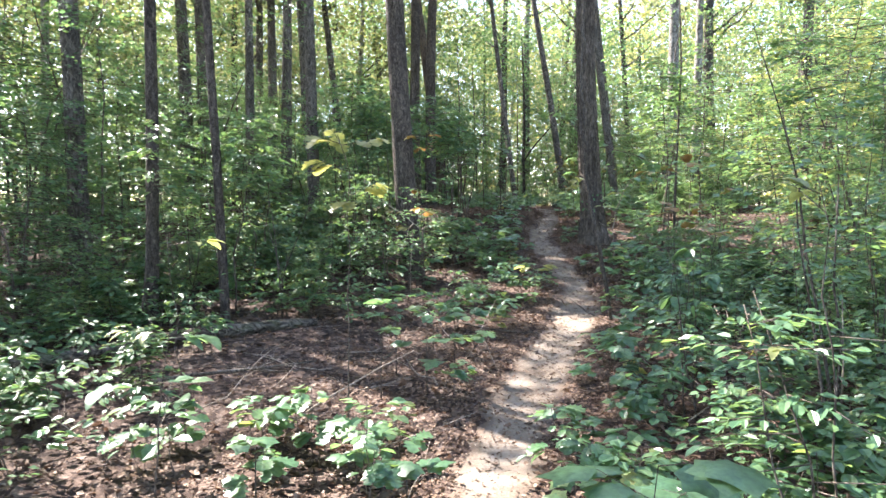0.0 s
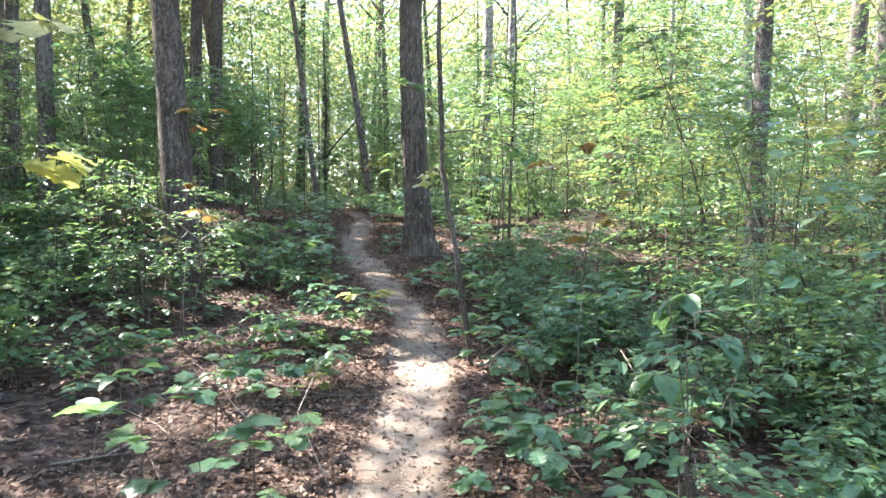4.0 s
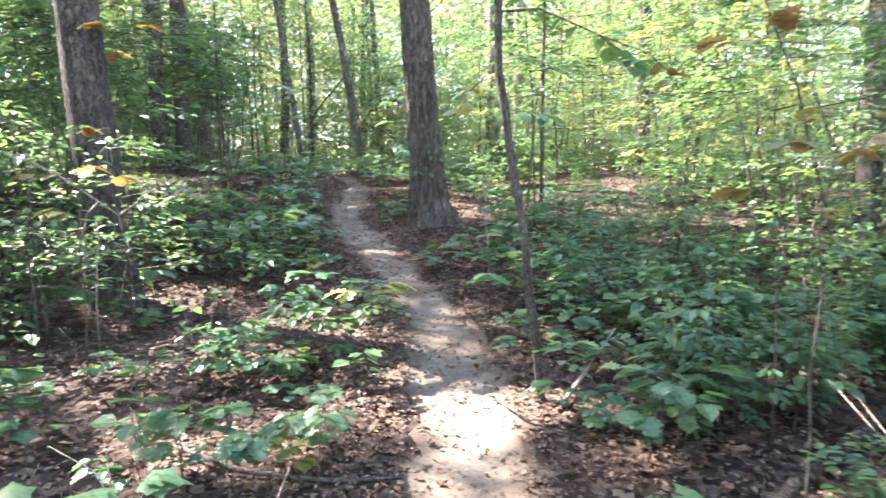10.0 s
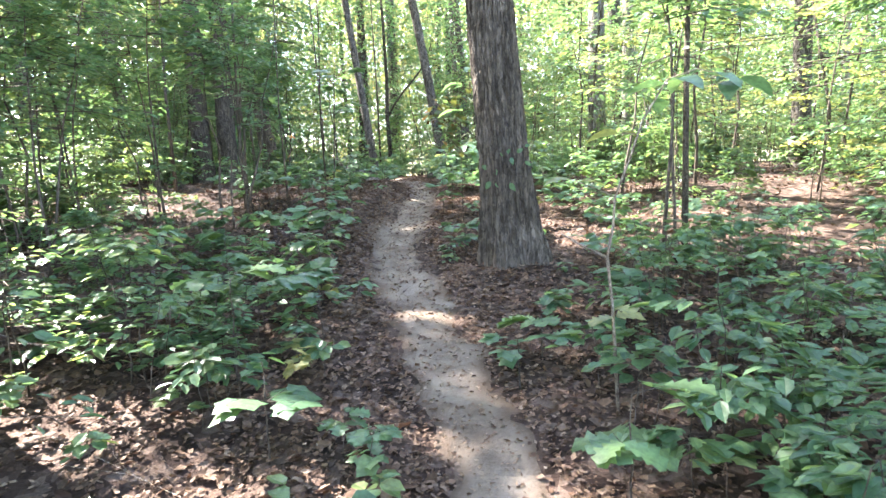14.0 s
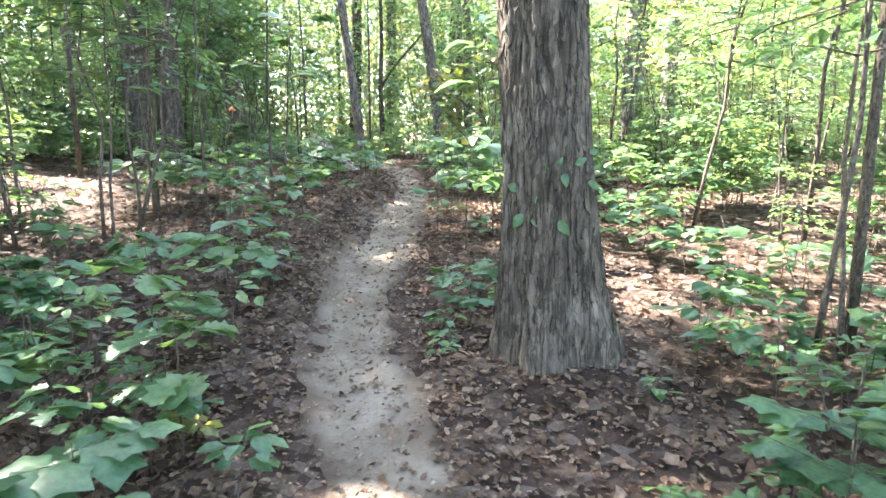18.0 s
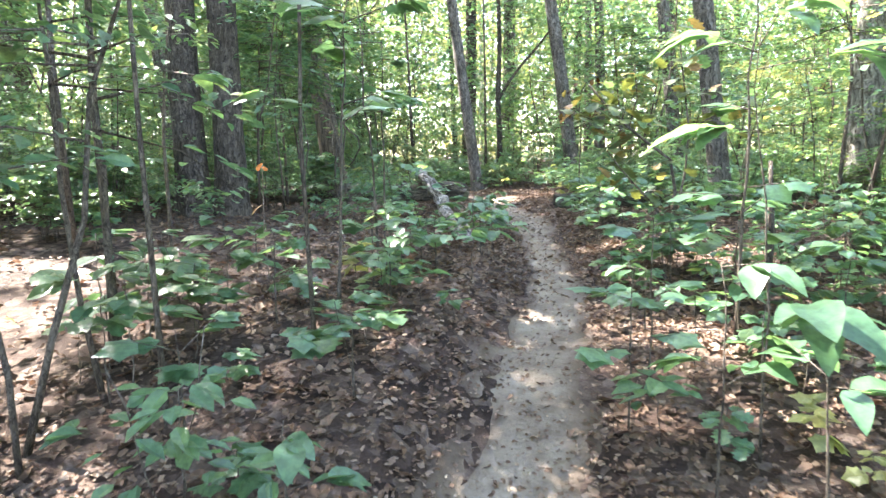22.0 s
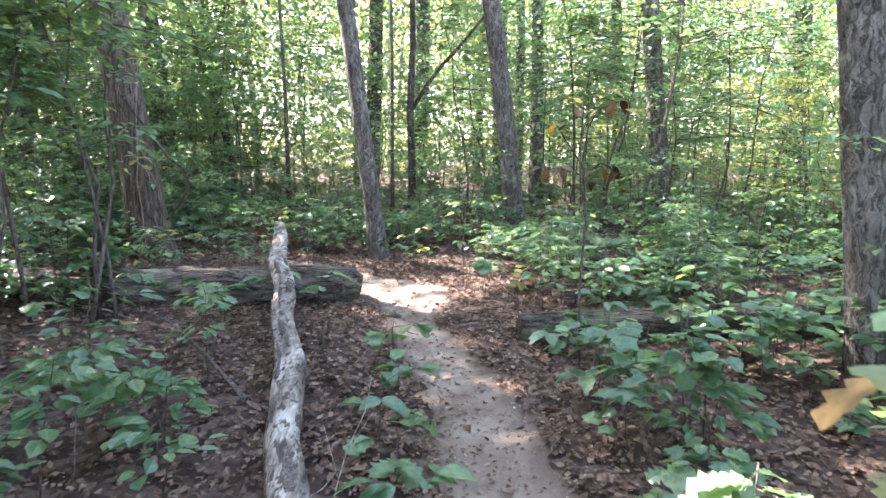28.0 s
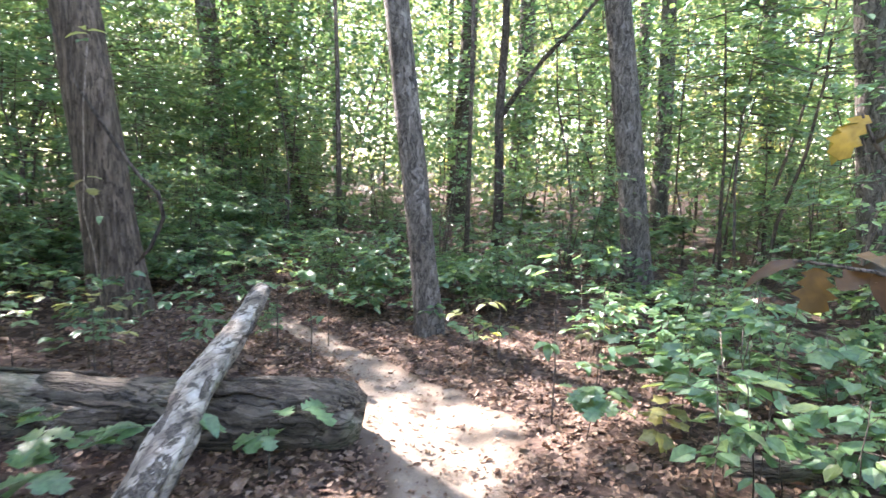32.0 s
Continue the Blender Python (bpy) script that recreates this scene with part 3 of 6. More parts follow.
# ---- tall trees ----
def trunk_mesh(height, r, lean, sides, rings, flare, furrow, seed, knots=0.0):
    """A tapered trunk with a flared foot and furrowed bark, its foot at the origin."""
    t = np.linspace(0, 1, rings) ** 1.6
    z = t * height
    g = np.random.default_rng(seed)
    bow = g.normal(0, 0.05, 2) * (0.4 + r * 2)
    cx = lean[0] * z + bow[0] * np.sin(z * 0.55 + seed) - bow[0] * np.sin(seed)
    cy = lean[1] * z + bow[1] * np.sin(z * 0.45 + seed * 2) - bow[1] * np.sin(seed * 2)
    a = np.arange(sides) * 2 * np.pi / sides
    rr = r * (1 - 0.62 * t)[:, None] * (1 + flare * np.exp(-z / (r * (1.9 if sides > 150 else 1.5)))[:, None] * (1 + 0.35 * np.cos(a * 5 + seed) + 0.2 * np.cos(a * 3 + 1)))
    ring = np.stack([np.cos(a), np.sin(a)])
    def around(k, zs, sd):
        return value_noise(ring[0][None] * k + 50 + zs[:, None] * 0.35, ring[1][None] * k + zs[:, None] * 1.3, sd)
    n1 = around(r * 26 + 1.5, z * 2.0, seed)
    n2 = around(r * 60 + 3, z * 5.0, seed + 1)
    rr = rr - furrow * np.abs(n1 - 0.5) * -1.0 - furrow * 0.5 * (n2 - 0.5) - furrow * 0.5
    if sides > 150:
        # long bark plates between deep cracks, from the two nearest of scattered cell points
        uu, zz = np.broadcast_to(a[None] * r / 0.055, rr.shape), np.broadcast_to(z[:, None] / 0.40, rr.shape)
        uu = uu + 0.6 * (value_noise(ring[0][None] * 6 + 9, zz * 1.6, 71) - 0.5)
        zz = zz + 0.9 * value_noise(ring[0][None] * 5, ring[1][None] * 5 + 3, 72)
        around_n = max(1, int(round(2 * np.pi * r / 0.055)))
        d1, d2 = np.full(rr.shape, 9.0), np.full(rr.shape, 9.0)
        iu, iz = np.floor(uu), np.floor(zz)
        for du in (-1, 0, 1):
            for dz in (-1, 0, 1):
                cu, cz = (iu + du) % around_n, iz + dz
                hx, hy = np.sin(cu * 12.99 + cz * 78.23) * 43758.5, np.sin(cu * 39.35 + cz * 11.13) * 24634.6
                d = np.hypot(iu + du + (hx - np.floor(hx)) - uu, iz + dz + (hy - np.floor(hy)) - zz)
                d2 = np.where(d < d1, d1, np.minimum(d2, d))
                d1 = np.minimum(d1, d)
        rr = rr + 0.016 * np.clip((d2 - d1) / 0.22, 0, 1) * np.clip(z[:, None] / 0.12 + 0.3, 0, 1) - 0.012
    if knots:
        rr = rr * (1 + knots * np.clip(value_noise(np.broadcast_to(z[:, None] * 3.1, rr.shape), ring[0][None] + 3, seed + 5) - 0.62, 0, 1) * 3)
    v = np.stack([cx[:, None] + rr * ring[0], cy[:, None] + rr * ring[1], np.repeat(z[:, None], sides, 1)], -1)
    v[0, :, 2] -= 0.25
    i = np.arange(sides)
    j = (i + 1) % sides
    q = np.concatenate([np.stack([k * sides + i, k * sides + j, (k + 1) * sides + j, (k + 1) * sides + i], 1) for k in range(rings - 1)])
    axis = np.stack([cx, cy, z], 1)
    return (v.reshape(-1, 3), [q]), axis


def limbs_for(axis, r, height, gen, count, low, spread, origin):
    out, tips = [], []
    for k in range(count * 6):
        if len(out) == count:
            break
        h = gen.uniform(low, 0.97) * height
        base = np.array([np.interp(h, axis[:, 2], axis[:, k]) for k in range(3)])
        a, ln = gen.uniform(0, 2 * np.pi), spread * gen.uniform(0.5, 1.1)
        way = np.array([np.cos(a), np.sin(a), gen.uniform(0.25, 0.9)])
        s = np.linspace(0, 1, 6)[:, None]
        pts = base + way * ln * s + np.array([0, 0, 0.25 * ln]) * s ** 2 + gen.normal(0, 0.06 * ln, (6, 3)) * s
        if k < count * 5 and in_sun(pts + origin).any():
            continue
        r0 = max(0.02, r * (1 - 0.62 * h / height) * 0.42)
        out.append(tube(pts, r0 * (1 - 0.85 * s[:, 0]), 6))
        tips.append(pts)
    return out, tips


def crown_for(tips, gen, count, spread, size, origin, open_sky=True):
    base = np.concatenate([t[2:] for t in tips])
    c = base[gen.integers(0, len(base), count)] + gen.normal(0, 1, (count, 3)) * [spread * 0.33, spread * 0.33, spread * 0.2]
    if open_sky:
        c = c[~in_sun(c + origin)]
    turns = frames_of(gen.normal(0, 1, (len(c), 3)) * [1, 1, 0.4], 0.5, gen)
    return leaves(folded(0.6), c, turns, gen.uniform(0.7, 1.3, len(c)) * size)


def tree(x, y, r, height=16, lean=(0.0, 0.0), bark=None, seed=1, near=False, crown=2600, leaf=0.2, low=0.5, label="", limbs=9, spread=3.2):
    gen = np.random.default_rng(seed)
    z = float(ground(x, y))
    top = thing("tree", (x, y, z), label, "tree", "forest trees")
    sides, rings = (200, 250) if near else (16, 24) if r > 0.09 else (12, 18)
    body, axis = trunk_mesh(height, r, lean, sides, rings, 0.52 if near else 0.30 if r > 0.1 else 0.12, 0.045 if near else r * 0.10, seed)
    part("trunk", mesh_np("trunk", *body), bark or BARK, top)
    pieces, tips = limbs_for(axis, r, height, gen, limbs, low, spread, np.array([x, y, z]))
    for piece in pieces:
        part("limb", mesh_np("limb", *piece), BARK_THIN, top)
    if crown:
        fall = (x - SUN.x / SUN.z * 10, y - SUN.y / SUN.z * 10)
        crown = int(crown * (5.4 if -5.5 < fall[0] < 5.0 and -2 < fall[1] < 8.5 else 3.4 if -5.5 < fall[0] < -0.9 and 12 < fall[1] < 21 else 2.8 if -5.5 < fall[0] < 3.0 and 0 < fall[1] < 27 else 2.2 if 3.0 <= fall[0] < 8.0 and 18.5 < fall[1] < 28 else 2.7 if -24 < fall[0] < -5.4 and -6 < fall[1] < 40 else 0.5 if -12 < fall[0] < 8 and 27 <= fall[1] < 46 else 1.1 if 3.0 <= fall[0] < 8.0 and 4 < fall[1] <= 18.5 else 0.7))
        part("crown", mesh_np("crown", *crown_for(tips, gen, crown, spread, leaf, np.array([x, y, z])), smooth=False), LEAF_HIGH, top)
    return top


GREY = "tall hardwood tree with furrowed grey-brown bark"
TREES = [  # x, y, trunk radius, lean, bark, label
    (-2.42, 10.57, 0.195, (-0.056, 0.0), BARK_DARK, "stout tree with dark ridged bark among shrubs"),
    (-1.60, 25.03, 0.112, (-0.124, 0.0), BARK, "slender leaning tree beside the bright bend of the path"),
    (0.22, 27.13, 0.155, (-0.147, 0.0), BARK, "leaning grey-brown tree behind the sunny clearing"),
    (2.26, 26.53, 0.145, (-0.12, 0.0), BARK, GREY),
    (1.77, 21.0, 0.13, (-0.15, 0.0), BARK, "grey tree trunk beside the fallen log"),
    (3.42, 21.46, 0.20, (0.01, 0.0), BARK_PALE, "pale grey tree with a side branch"),
    (-4.38, 20.0, 0.19, (-0.03, 0.0), BARK_DARK, "dark twin-stemmed tree with a hollow between"),
    (-3.97, 20.1, 0.185, (0.03, 0.0), BARK_DARK, "dark twin stem of the hollow tree"),
    (1.13, 32.8, 0.17, (-0.027, 0.0), BARK, GREY),
    (-4.30, 24.94, 0.225, (-0.134, 0.0), BARK_RIDGED, "broad tree with straight furrowed bark"),
    (-6.8, 31.4, 0.23, (-0.14, 0.0), BARK, GREY),
    (-9.5, 37.5, 0.26, (-0.117, 0.0), BARK, GREY),
    (5.27, 11.07, 0.135, (0.017, 0.0), BARK, "straight grey tree standing over dense shrubs"),
    (6.45, 19.1, 0.17, (0.02, 0.0), BARK, GREY),
    (4.3, 22.2, 0.15, (0.01, 0.0), BARK_PALE, "pale sunlit tree trunk"),
    (-5.0, 7.3, 0.085, (0.03, 0.0), BARK_DARK, "thin dark tree trunk"),
    (-4.05, 7.4, 0.06, (-0.03, 0.0), BARK_DARK, "thin dark tree trunk"),
    (-2.13, 39.75, 0.30, (0.02, 0.0), BARK, GREY),
    (6.96, 32.8, 0.32, (0.0, 0.0), BARK, GREY),
    (15.4, 27.3, 0.28, (0.0, 0.0), BARK_PALE, "pale sunlit tree trunk"),
    (13.0, 19.0, 0.30, (0.05, 0.0), BARK, GREY),
    (0.85, 34.8, 0.14, (0.0, 0.0), BARK, GREY),
    (11.5, 26.0, 0.12, (0.0, 0.0), BARK_PALE, "pale sunlit tree trunk"),
    (-7.2, 16.5, 0.16, (0.02, 0.0), BARK, GREY),
    (-10.0, 16.3, 0.20, (0.0, 0.0), BARK, GREY),
    (-7.6, 15.3, 0.13, (0.0, 0.0), BARK, GREY),
    (-11.0, 24.0, 0.22, (0.0, 0.0), BARK, GREY),
    (-7.5, 9.2, 0.17, (-0.02, 0.0), BARK, GREY),
    (-5.6, 14.4, 0.15, (0.0, 0.0), BARK, GREY),
    (-8.4, 21.4, 0.19, (-0.05, 0.0), BARK, GREY),
    (-9.2, 27.6, 0.20, (-0.1, 0.0), BARK, GREY),
    (-10.5, 18.4, 0.21, (-0.04, 0.0), BARK, GREY),
    (-8.6, 5.0, 0.18, (0.0, 0.0), BARK, GREY),
]
massive = tree(0.69, 13.17, 0.211, 19, (-0.03, 0.0), BARK_OLD, 3, near=True, crown=1500, low=0.45, label="massive tree with deeply furrowed grey bark and a flared foot")


def bark_flakes(trunk, sides, rings, count, top, seed):
    """Thin upright plates of bark that stand off a trunk and curl at their ends, as one mesh."""
    g = np.random.default_rng(seed)
    v = np.array([q.co for q in trunk.data.vertices])[:sides * rings].reshape(rings, sides, 3)
    zs = v[:, 0, 2]
    axis = v.mean(1)
    rad = np.hypot(v[..., 0] - axis[:, None, 0], v[..., 1] - axis[:, None, 1])
    out = []
    for _ in range(count):
        a0, z0 = g.uniform(0, 2 * np.pi), 0.08 + (top - 0.08) * g.uniform(0, 1) ** 0.8
        tall, wide = g.uniform(0.05, 0.20), g.uniform(0.009, 0.021)
        r0 = np.interp(z0, zs, rad.mean(1))
        n, m = 7, 4
        u = np.linspace(-1, 1, n)[:, None]
        half = wide / r0 * (1 - 0.75 * np.abs(u) ** 3) * g.uniform(0.7, 1.2, (n, 1))
        a = a0 + half * np.linspace(-1, 1, m)[None] + g.normal(0, 0.12) * u * tall + np.cumsum(g.normal(0, 0.004, (n, 1)), axis=0)
        z = np.repeat(z0 + u * tall / 2, m, 1) + g.normal(0, 0.003, (n, m))
        fz = np.clip(np.interp(z, zs, np.arange(rings)), 0, rings - 1.001)
        i, j = fz.astype(int), np.floor(a / (2 * np.pi) * sides).astype(int) % sides
        base = np.maximum(rad[i, j], rad[i, (j + 1) % sides])
        base = 0.5 * base + 0.5 * base.mean()
        lift = g.uniform(0.002, 0.006) + g.uniform(0.0, 0.012) * np.clip(-u, 0, 1) ** 2 + g.uniform(0.0, 0.007) * np.clip(u, 0, 1) ** 2
        c = np.stack([np.interp(z, zs, axis[:, 0]), np.interp(z, zs, axis[:, 1])], -1)
        way = np.stack([np.cos(a), np.sin(a)], -1)
        shells = [np.concatenate([c + way * (base + lift + off)[..., None], z[..., None]], -1).reshape(-1, 3) for off in (0.0, -0.007)]
        w = np.arange(n * m).reshape(n, m)
        face = np.stack([w[:-1, :-1], w[:-1, 1:], w[1:, 1:], w[1:, :-1]], -1).reshape(-1, 4)
        rim = np.concatenate([w[0], w[1:, -1], w[-1, -2::-1], w[-2:0:-1, 0]])
        nxt = np.roll(rim, -1)
        out.append((np.concatenate(shells), [np.concatenate([face, face[:, ::-1] + n * m, np.stack([rim, rim + n * m, nxt + n * m, nxt], 1)])]))
    return join(out)


_trunk = [c for c in massive.children if c.name.startswith("trunk")][0]
tagged(part("rough_bark", mesh_np("rough_bark", *bark_flakes(_trunk, 200, 250, 760, 2.7, 41), smooth=False), BARK_OLD, massive, "loose curling plates of weathered bark"), kind="stuff")
for k, (x, y, r, lean, bark, label) in enumerate(TREES):
    tree(x, y, r, 14 + 3 * ((k * 7) % 5) / 5, lean, bark, 20 + k, crown=1150 if r > 0.1 else 400, label=label, spread=3.0 if r > 0.1 else 1.8)

# trees further off
gen = np.random.default_rng(11)
spots = []
for _ in range(4000):
    x, y = gen.uniform(-34, 40), gen.uniform(-16, 74)
    if (-9 < x < 9 and -3 < y < 34) or (x > 4 and 16 < y < 36 and x < 22):
        continue
    if all((x - a) ** 2 + (y - b) ** 2 > 24 for a, b in spots) and all((x - t[0]) ** 2 + (y - t[1]) ** 2 > 6 for t in TREES):
        if in_sun(np.stack([np.full(40, x), np.full(40, y), np.linspace(0.5, 16, 40)], 1)).any() and -3 < x < 60 and -26 < x < 6:
            continue
        spots.append((x, y))
spots.sort(key=lambda s: abs(s[0]) + abs(s[1] - 15))
for k, (x, y) in enumerate(spots[:105]):
    shade = -26 < x < 8 and -8 < y < 42
    tree(x, y, gen.uniform(0.1, 0.24), gen.uniform(14, 18), tuple(gen.normal(0, 0.045, 2)), [BARK, BARK_DARK, BARK_PALE][k % 3], 200 + k,
         crown=1500 if shade else 700, leaf=0.21 if shade else 0.32, low=0.35, limbs=8, label=GREY)

# a crooked dark tree behind the fallen logs
z = float(ground(-6.0, 32.9))
crooked = thing("tree", (-6.0, 32.9, z), "dark crooked leaning tree behind the fallen logs", "tree", "forest trees")
bole = np.array([(0, 0, -0.1), (-0.12, -0.1, 0.8), (-0.1, -0.25, 1.5), (-0.22, -0.3, 1.9), (-0.3, -0.5, 2.7), (-0.6, -0.6, 3.3), (-0.68, -0.7, 3.9), (-1.1, -0.8, 5.2), (-1.5, -0.9, 7.0)])
part("trunk", mesh_np("trunk", *tube(bole, np.linspace(0.12, 0.05, len(bole)), 12, 0.1, 4)), BARK_DARK, crooked)
part("limb", mesh_np("limb", *tube(bole[5] + np.array([(0, 0, 0), (0.4, 0.1, 0.5), (0.7, 0.1, 1.3), (1.3, 0.2, 2.0)]), [0.06, 0.05, 0.04, 0.02], 8)), BARK_DARK, crooked)
g2 = np.random.default_rng(63)
part("crown", mesh_np("crown", *crown_for([bole[5:]], g2, 700, 2.2, 0.17, np.array([-6.0, 32.9, z])), smooth=False), LEAF_HIGH, crooked)
forked = thing("understory_tree", (-1.55, 29.3, float(ground(-1.55, 29.3))), "slim dark tree forking into a leaning limb", "tree", "understory trees")
part("trunk", mesh_np("trunk", *tube([(0, 0, -0.05), (0.02, 0, 1.0), (-0.02, 0, 2.0), (0.03, 0, 3.2), (0, 0, 5.0), (-0.1, 0, 7.5)], [0.075, 0.07, 0.065, 0.055, 0.045, 0.02], 9, 0.1, 5)), BARK_DARK, forked)
part("limb", mesh_np("limb", *tube([(0, 0, 2.0), (0.25, 0.2, 2.45), (0.55, 0.3, 2.85), (0.95, 0.4, 3.3), (1.3, 0.5, 3.75), (1.6, 0.6, 4.6)], [0.04, 0.038, 0.034, 0.03, 0.024, 0.012], 7)), BARK_DARK, forked)
part("crown", mesh_np("crown", *crown_for([np.array([(0, 0, 3.5), (0.6, 0.3, 4.4), (1.2, 0.5, 4.6), (0.2, 0, 5.5), (-0.4, 0, 6.0)])], g2, 260, 1.6, 0.12, np.array([-1.55, 29.3, 1.6])), smooth=False), LEAF, forked)

# ---- the slender sapling by the path, with a knobbly stem ----
sap = thing("sapling_tree", (0.64, 8.12, float(ground(0.64, 8.12))), "crooked slender tree with flaking knobbly bark by the path", "tree")
body, axis = trunk_mesh(7.0, 0.0245, (0, 0), 48, 200, 0.25, 0.010, 61, knots=0.35)
bend = np.array([[0, 0, 0], [-0.10, -0.16, 0.55], [-0.20, -0.33, 1.05], [-0.29, -0.43, 1.45], [-0.35, -0.50, 1.75], [-0.36, -0.56, 2.1], [-0.40, -0.62, 2.7], [-0.35, -0.5, 4], [-0.2, -0.2, 7]])
v = body[0]
for k in (0, 1):
    v[:, k] += np.interp(v[:, 2], bend[:, 2], bend[:, k])
part("trunk", mesh_np("trunk", v, body[1]), BARK_SCALY, sap)
axis = axis.copy()
for k in (0, 1):
    axis[:, k] += np.interp(axis[:, 2], bend[:, 2], bend[:, k])
g2 = np.random.default_rng(62)
pieces, tips = limbs_for(axis, 0.05, 7.0, g2, 9, 0.42, 1.1, np.array([0.64, 8.12, 0.1]))
for piece in pieces:
    part("limb", mesh_np("limb", *piece), BARK_THIN, sap)
part("crown", mesh_np("crown", *crown_for(tips, g2, 500, 1.0, 0.12, np.array([0.64, 8.12, 0.1]))), LEAF, sap)

SHAPES = {"oak": lobed(), "oval": hexed(0.55), "wide": hexed(0.78), "oval_fine": ovate(0.50, 11), "wide_fine": ovate(0.66, 11), "maple": maple(), "small": folded(0.6)}
SAP_Z = float(ground(0.64, 8.12))


def sap_twig(points, r, kind, material, n, size, seed):
    """A leafy twig of the crooked tree, from points in the room."""
    g = np.random.default_rng(seed)
    p = np.array(points, float) - [0.64, 8.12, SAP_Z]
    part("twig", mesh_np("twig", *tube(p, r * np.linspace(1, 0.4, len(p)), 6)), BARK_THIN, sap)
    data = mesh_np("leaf", *SHAPES[kind])
    for _ in range(n):
        f = g.uniform(0.45, 1.0) * (len(p) - 1)
        at = np.array([np.interp(f, np.arange(len(p)), p[:, k]) for k in range(3)]) + g.normal(0, 0.025, 3)
        a = g.uniform(0, 2 * np.pi)
        lf = part("leaf", data, material, sap)
        lf.matrix_basis = Matrix.Translation(at) @ Matrix(frames_of(np.array([[np.cos(a), np.sin(a), g.uniform(-0.8, -0.1)]]), 0.35, g)[0]).to_4x4() @ Matrix.Scale(size * g.uniform(0.75, 1.2), 4)


sap_twig([(0.29, 7.63, 1.85), (0.25, 7.75, 1.90), (0.20, 7.88, 1.84), (0.16, 7.96, 1.76)], 0.005, "maple", LEAF_YELLOW, 11, 0.085, 71)
sap_twig([(0.27, 7.58, 2.15), (0.50, 7.70, 2.20), (0.85, 7.85, 2.12), (1.15, 7.95, 1.98)], 0.007, "wide", LEAF, 15, 0.11, 72)
sap_twig([(0.26, 7.58, 2.30), (0.10, 7.70, 2.52), (-0.15, 7.8, 2.62)], 0.006, "wide", LEAF, 10, 0.10, 73)
sap_twig([(0.85, 7.85, 2.12), (1.1, 7.8, 2.02), (1.28, 7.85, 1.90)], 0.004, "oak", LEAF_BROWN, 4, 0.11, 74)

# ---- fallen logs ----
def bark_slab(q, r, s0, s1, a0, a1, lift, gen):
    """A loose curved slab of bark on a log whose axis runs through the points q: (verts, faces)."""
    k = np.linspace(s0, s1, 9) * (len(q) - 1)
    c = np.stack([np.interp(k, np.arange(len(q)), q[:, m]) for m in range(3)], 1)
    rr = np.interp(k, np.arange(len(q)), r)
    d = np.gradient(c, axis=0)
    d /= np.linalg.norm(d, axis=1)[:, None]
    side = np.cross(d, [0, 0, 1.0])
    side /= np.linalg.norm(side, axis=1)[:, None]
    up = np.cross(side, d)
    mid, half = (a0 + a1) / 2, (a1 - a0) / 2 * gen.uniform(0.55, 1.15, (9, 1)) * np.sin(np.linspace(0.25, np.pi - 0.25, 9))[:, None] ** 0.5
    a = mid + half * np.linspace(-1, 1, 6)[None] + gen.normal(0, 0.05, (9, 1))
    rad = rr[:, None] + lift * (0.6 + 0.4 * np.abs(np.linspace(-1, 1, 6))[None]) + gen.normal(0, 0.003, (9, 6))
    def shell(off):
        return c[:, None] + (np.cos(a)[..., None] * up[:, None] + np.sin(a)[..., None] * side[:, None]) * (rad + off)[..., None]
    v = np.concatenate([shell(0.0).reshape(-1, 3), shell(-0.014).reshape(-1, 3)])
    g = np.arange(54).reshape(9, 6)
    face = np.stack([g[:-1, :-1], g[:-1, 1:], g[1:, 1:], g[1:, :-1]], -1).reshape(-1, 4)
    rim = np.concatenate([g[0], g[1:, -1], g[-1, -2::-1], g[-2:0:-1, 0]])
    nxt = np.roll(rim, -1)
    return v, [np.concatenate([face, face[:, ::-1] + 54, np.stack([rim, rim + 54, nxt + 54, nxt], 1)])]


def log(name, pts, radii, material, label, sides=28, bump=0.12, seed=0, slabs=0, slab_bark=None, spread=1.5):
    p = np.asarray(pts, float)
    s = np.concatenate([[0], np.cumsum(np.linalg.norm(np.diff(p, axis=0), axis=1))])
    t = np.linspace(0, s[-1], max(12, int(s[-1] / 0.06)))
    q = np.stack([np.interp(t, s, p[:, k]) for k in range(3)], 1)
    q[1:-1] = (q[:-2] + q[1:-1] * 2 + q[2:]) / 4
    r = np.interp(t, s, radii)
    if not slabs:
        return single(name, mesh_np(name, *tube(q, r, sides, bump, seed)), material, label, "log")
    top = thing(name, tuple(q[0]), label, "log")
    part("wood", mesh_np("wood", *tube(q - q[0], r, sides, bump, seed)), material, top)
    g = np.random.default_rng(seed + 70)
    for _ in range(slabs):
        s0, ln, a, w = g.uniform(0.0, 0.9), g.uniform(0.03, 0.10), g.uniform(-spread, spread), g.uniform(0.18, 0.5)
        part("bark_slab", mesh_np("bark_slab", *bark_slab(q - q[0], r, s0, min(0.99, s0 + ln), a - w, a + w, g.uniform(0.004, 0.018) * (r.mean() / 0.16) ** 0.5, g)), slab_bark or material, top)
    return top


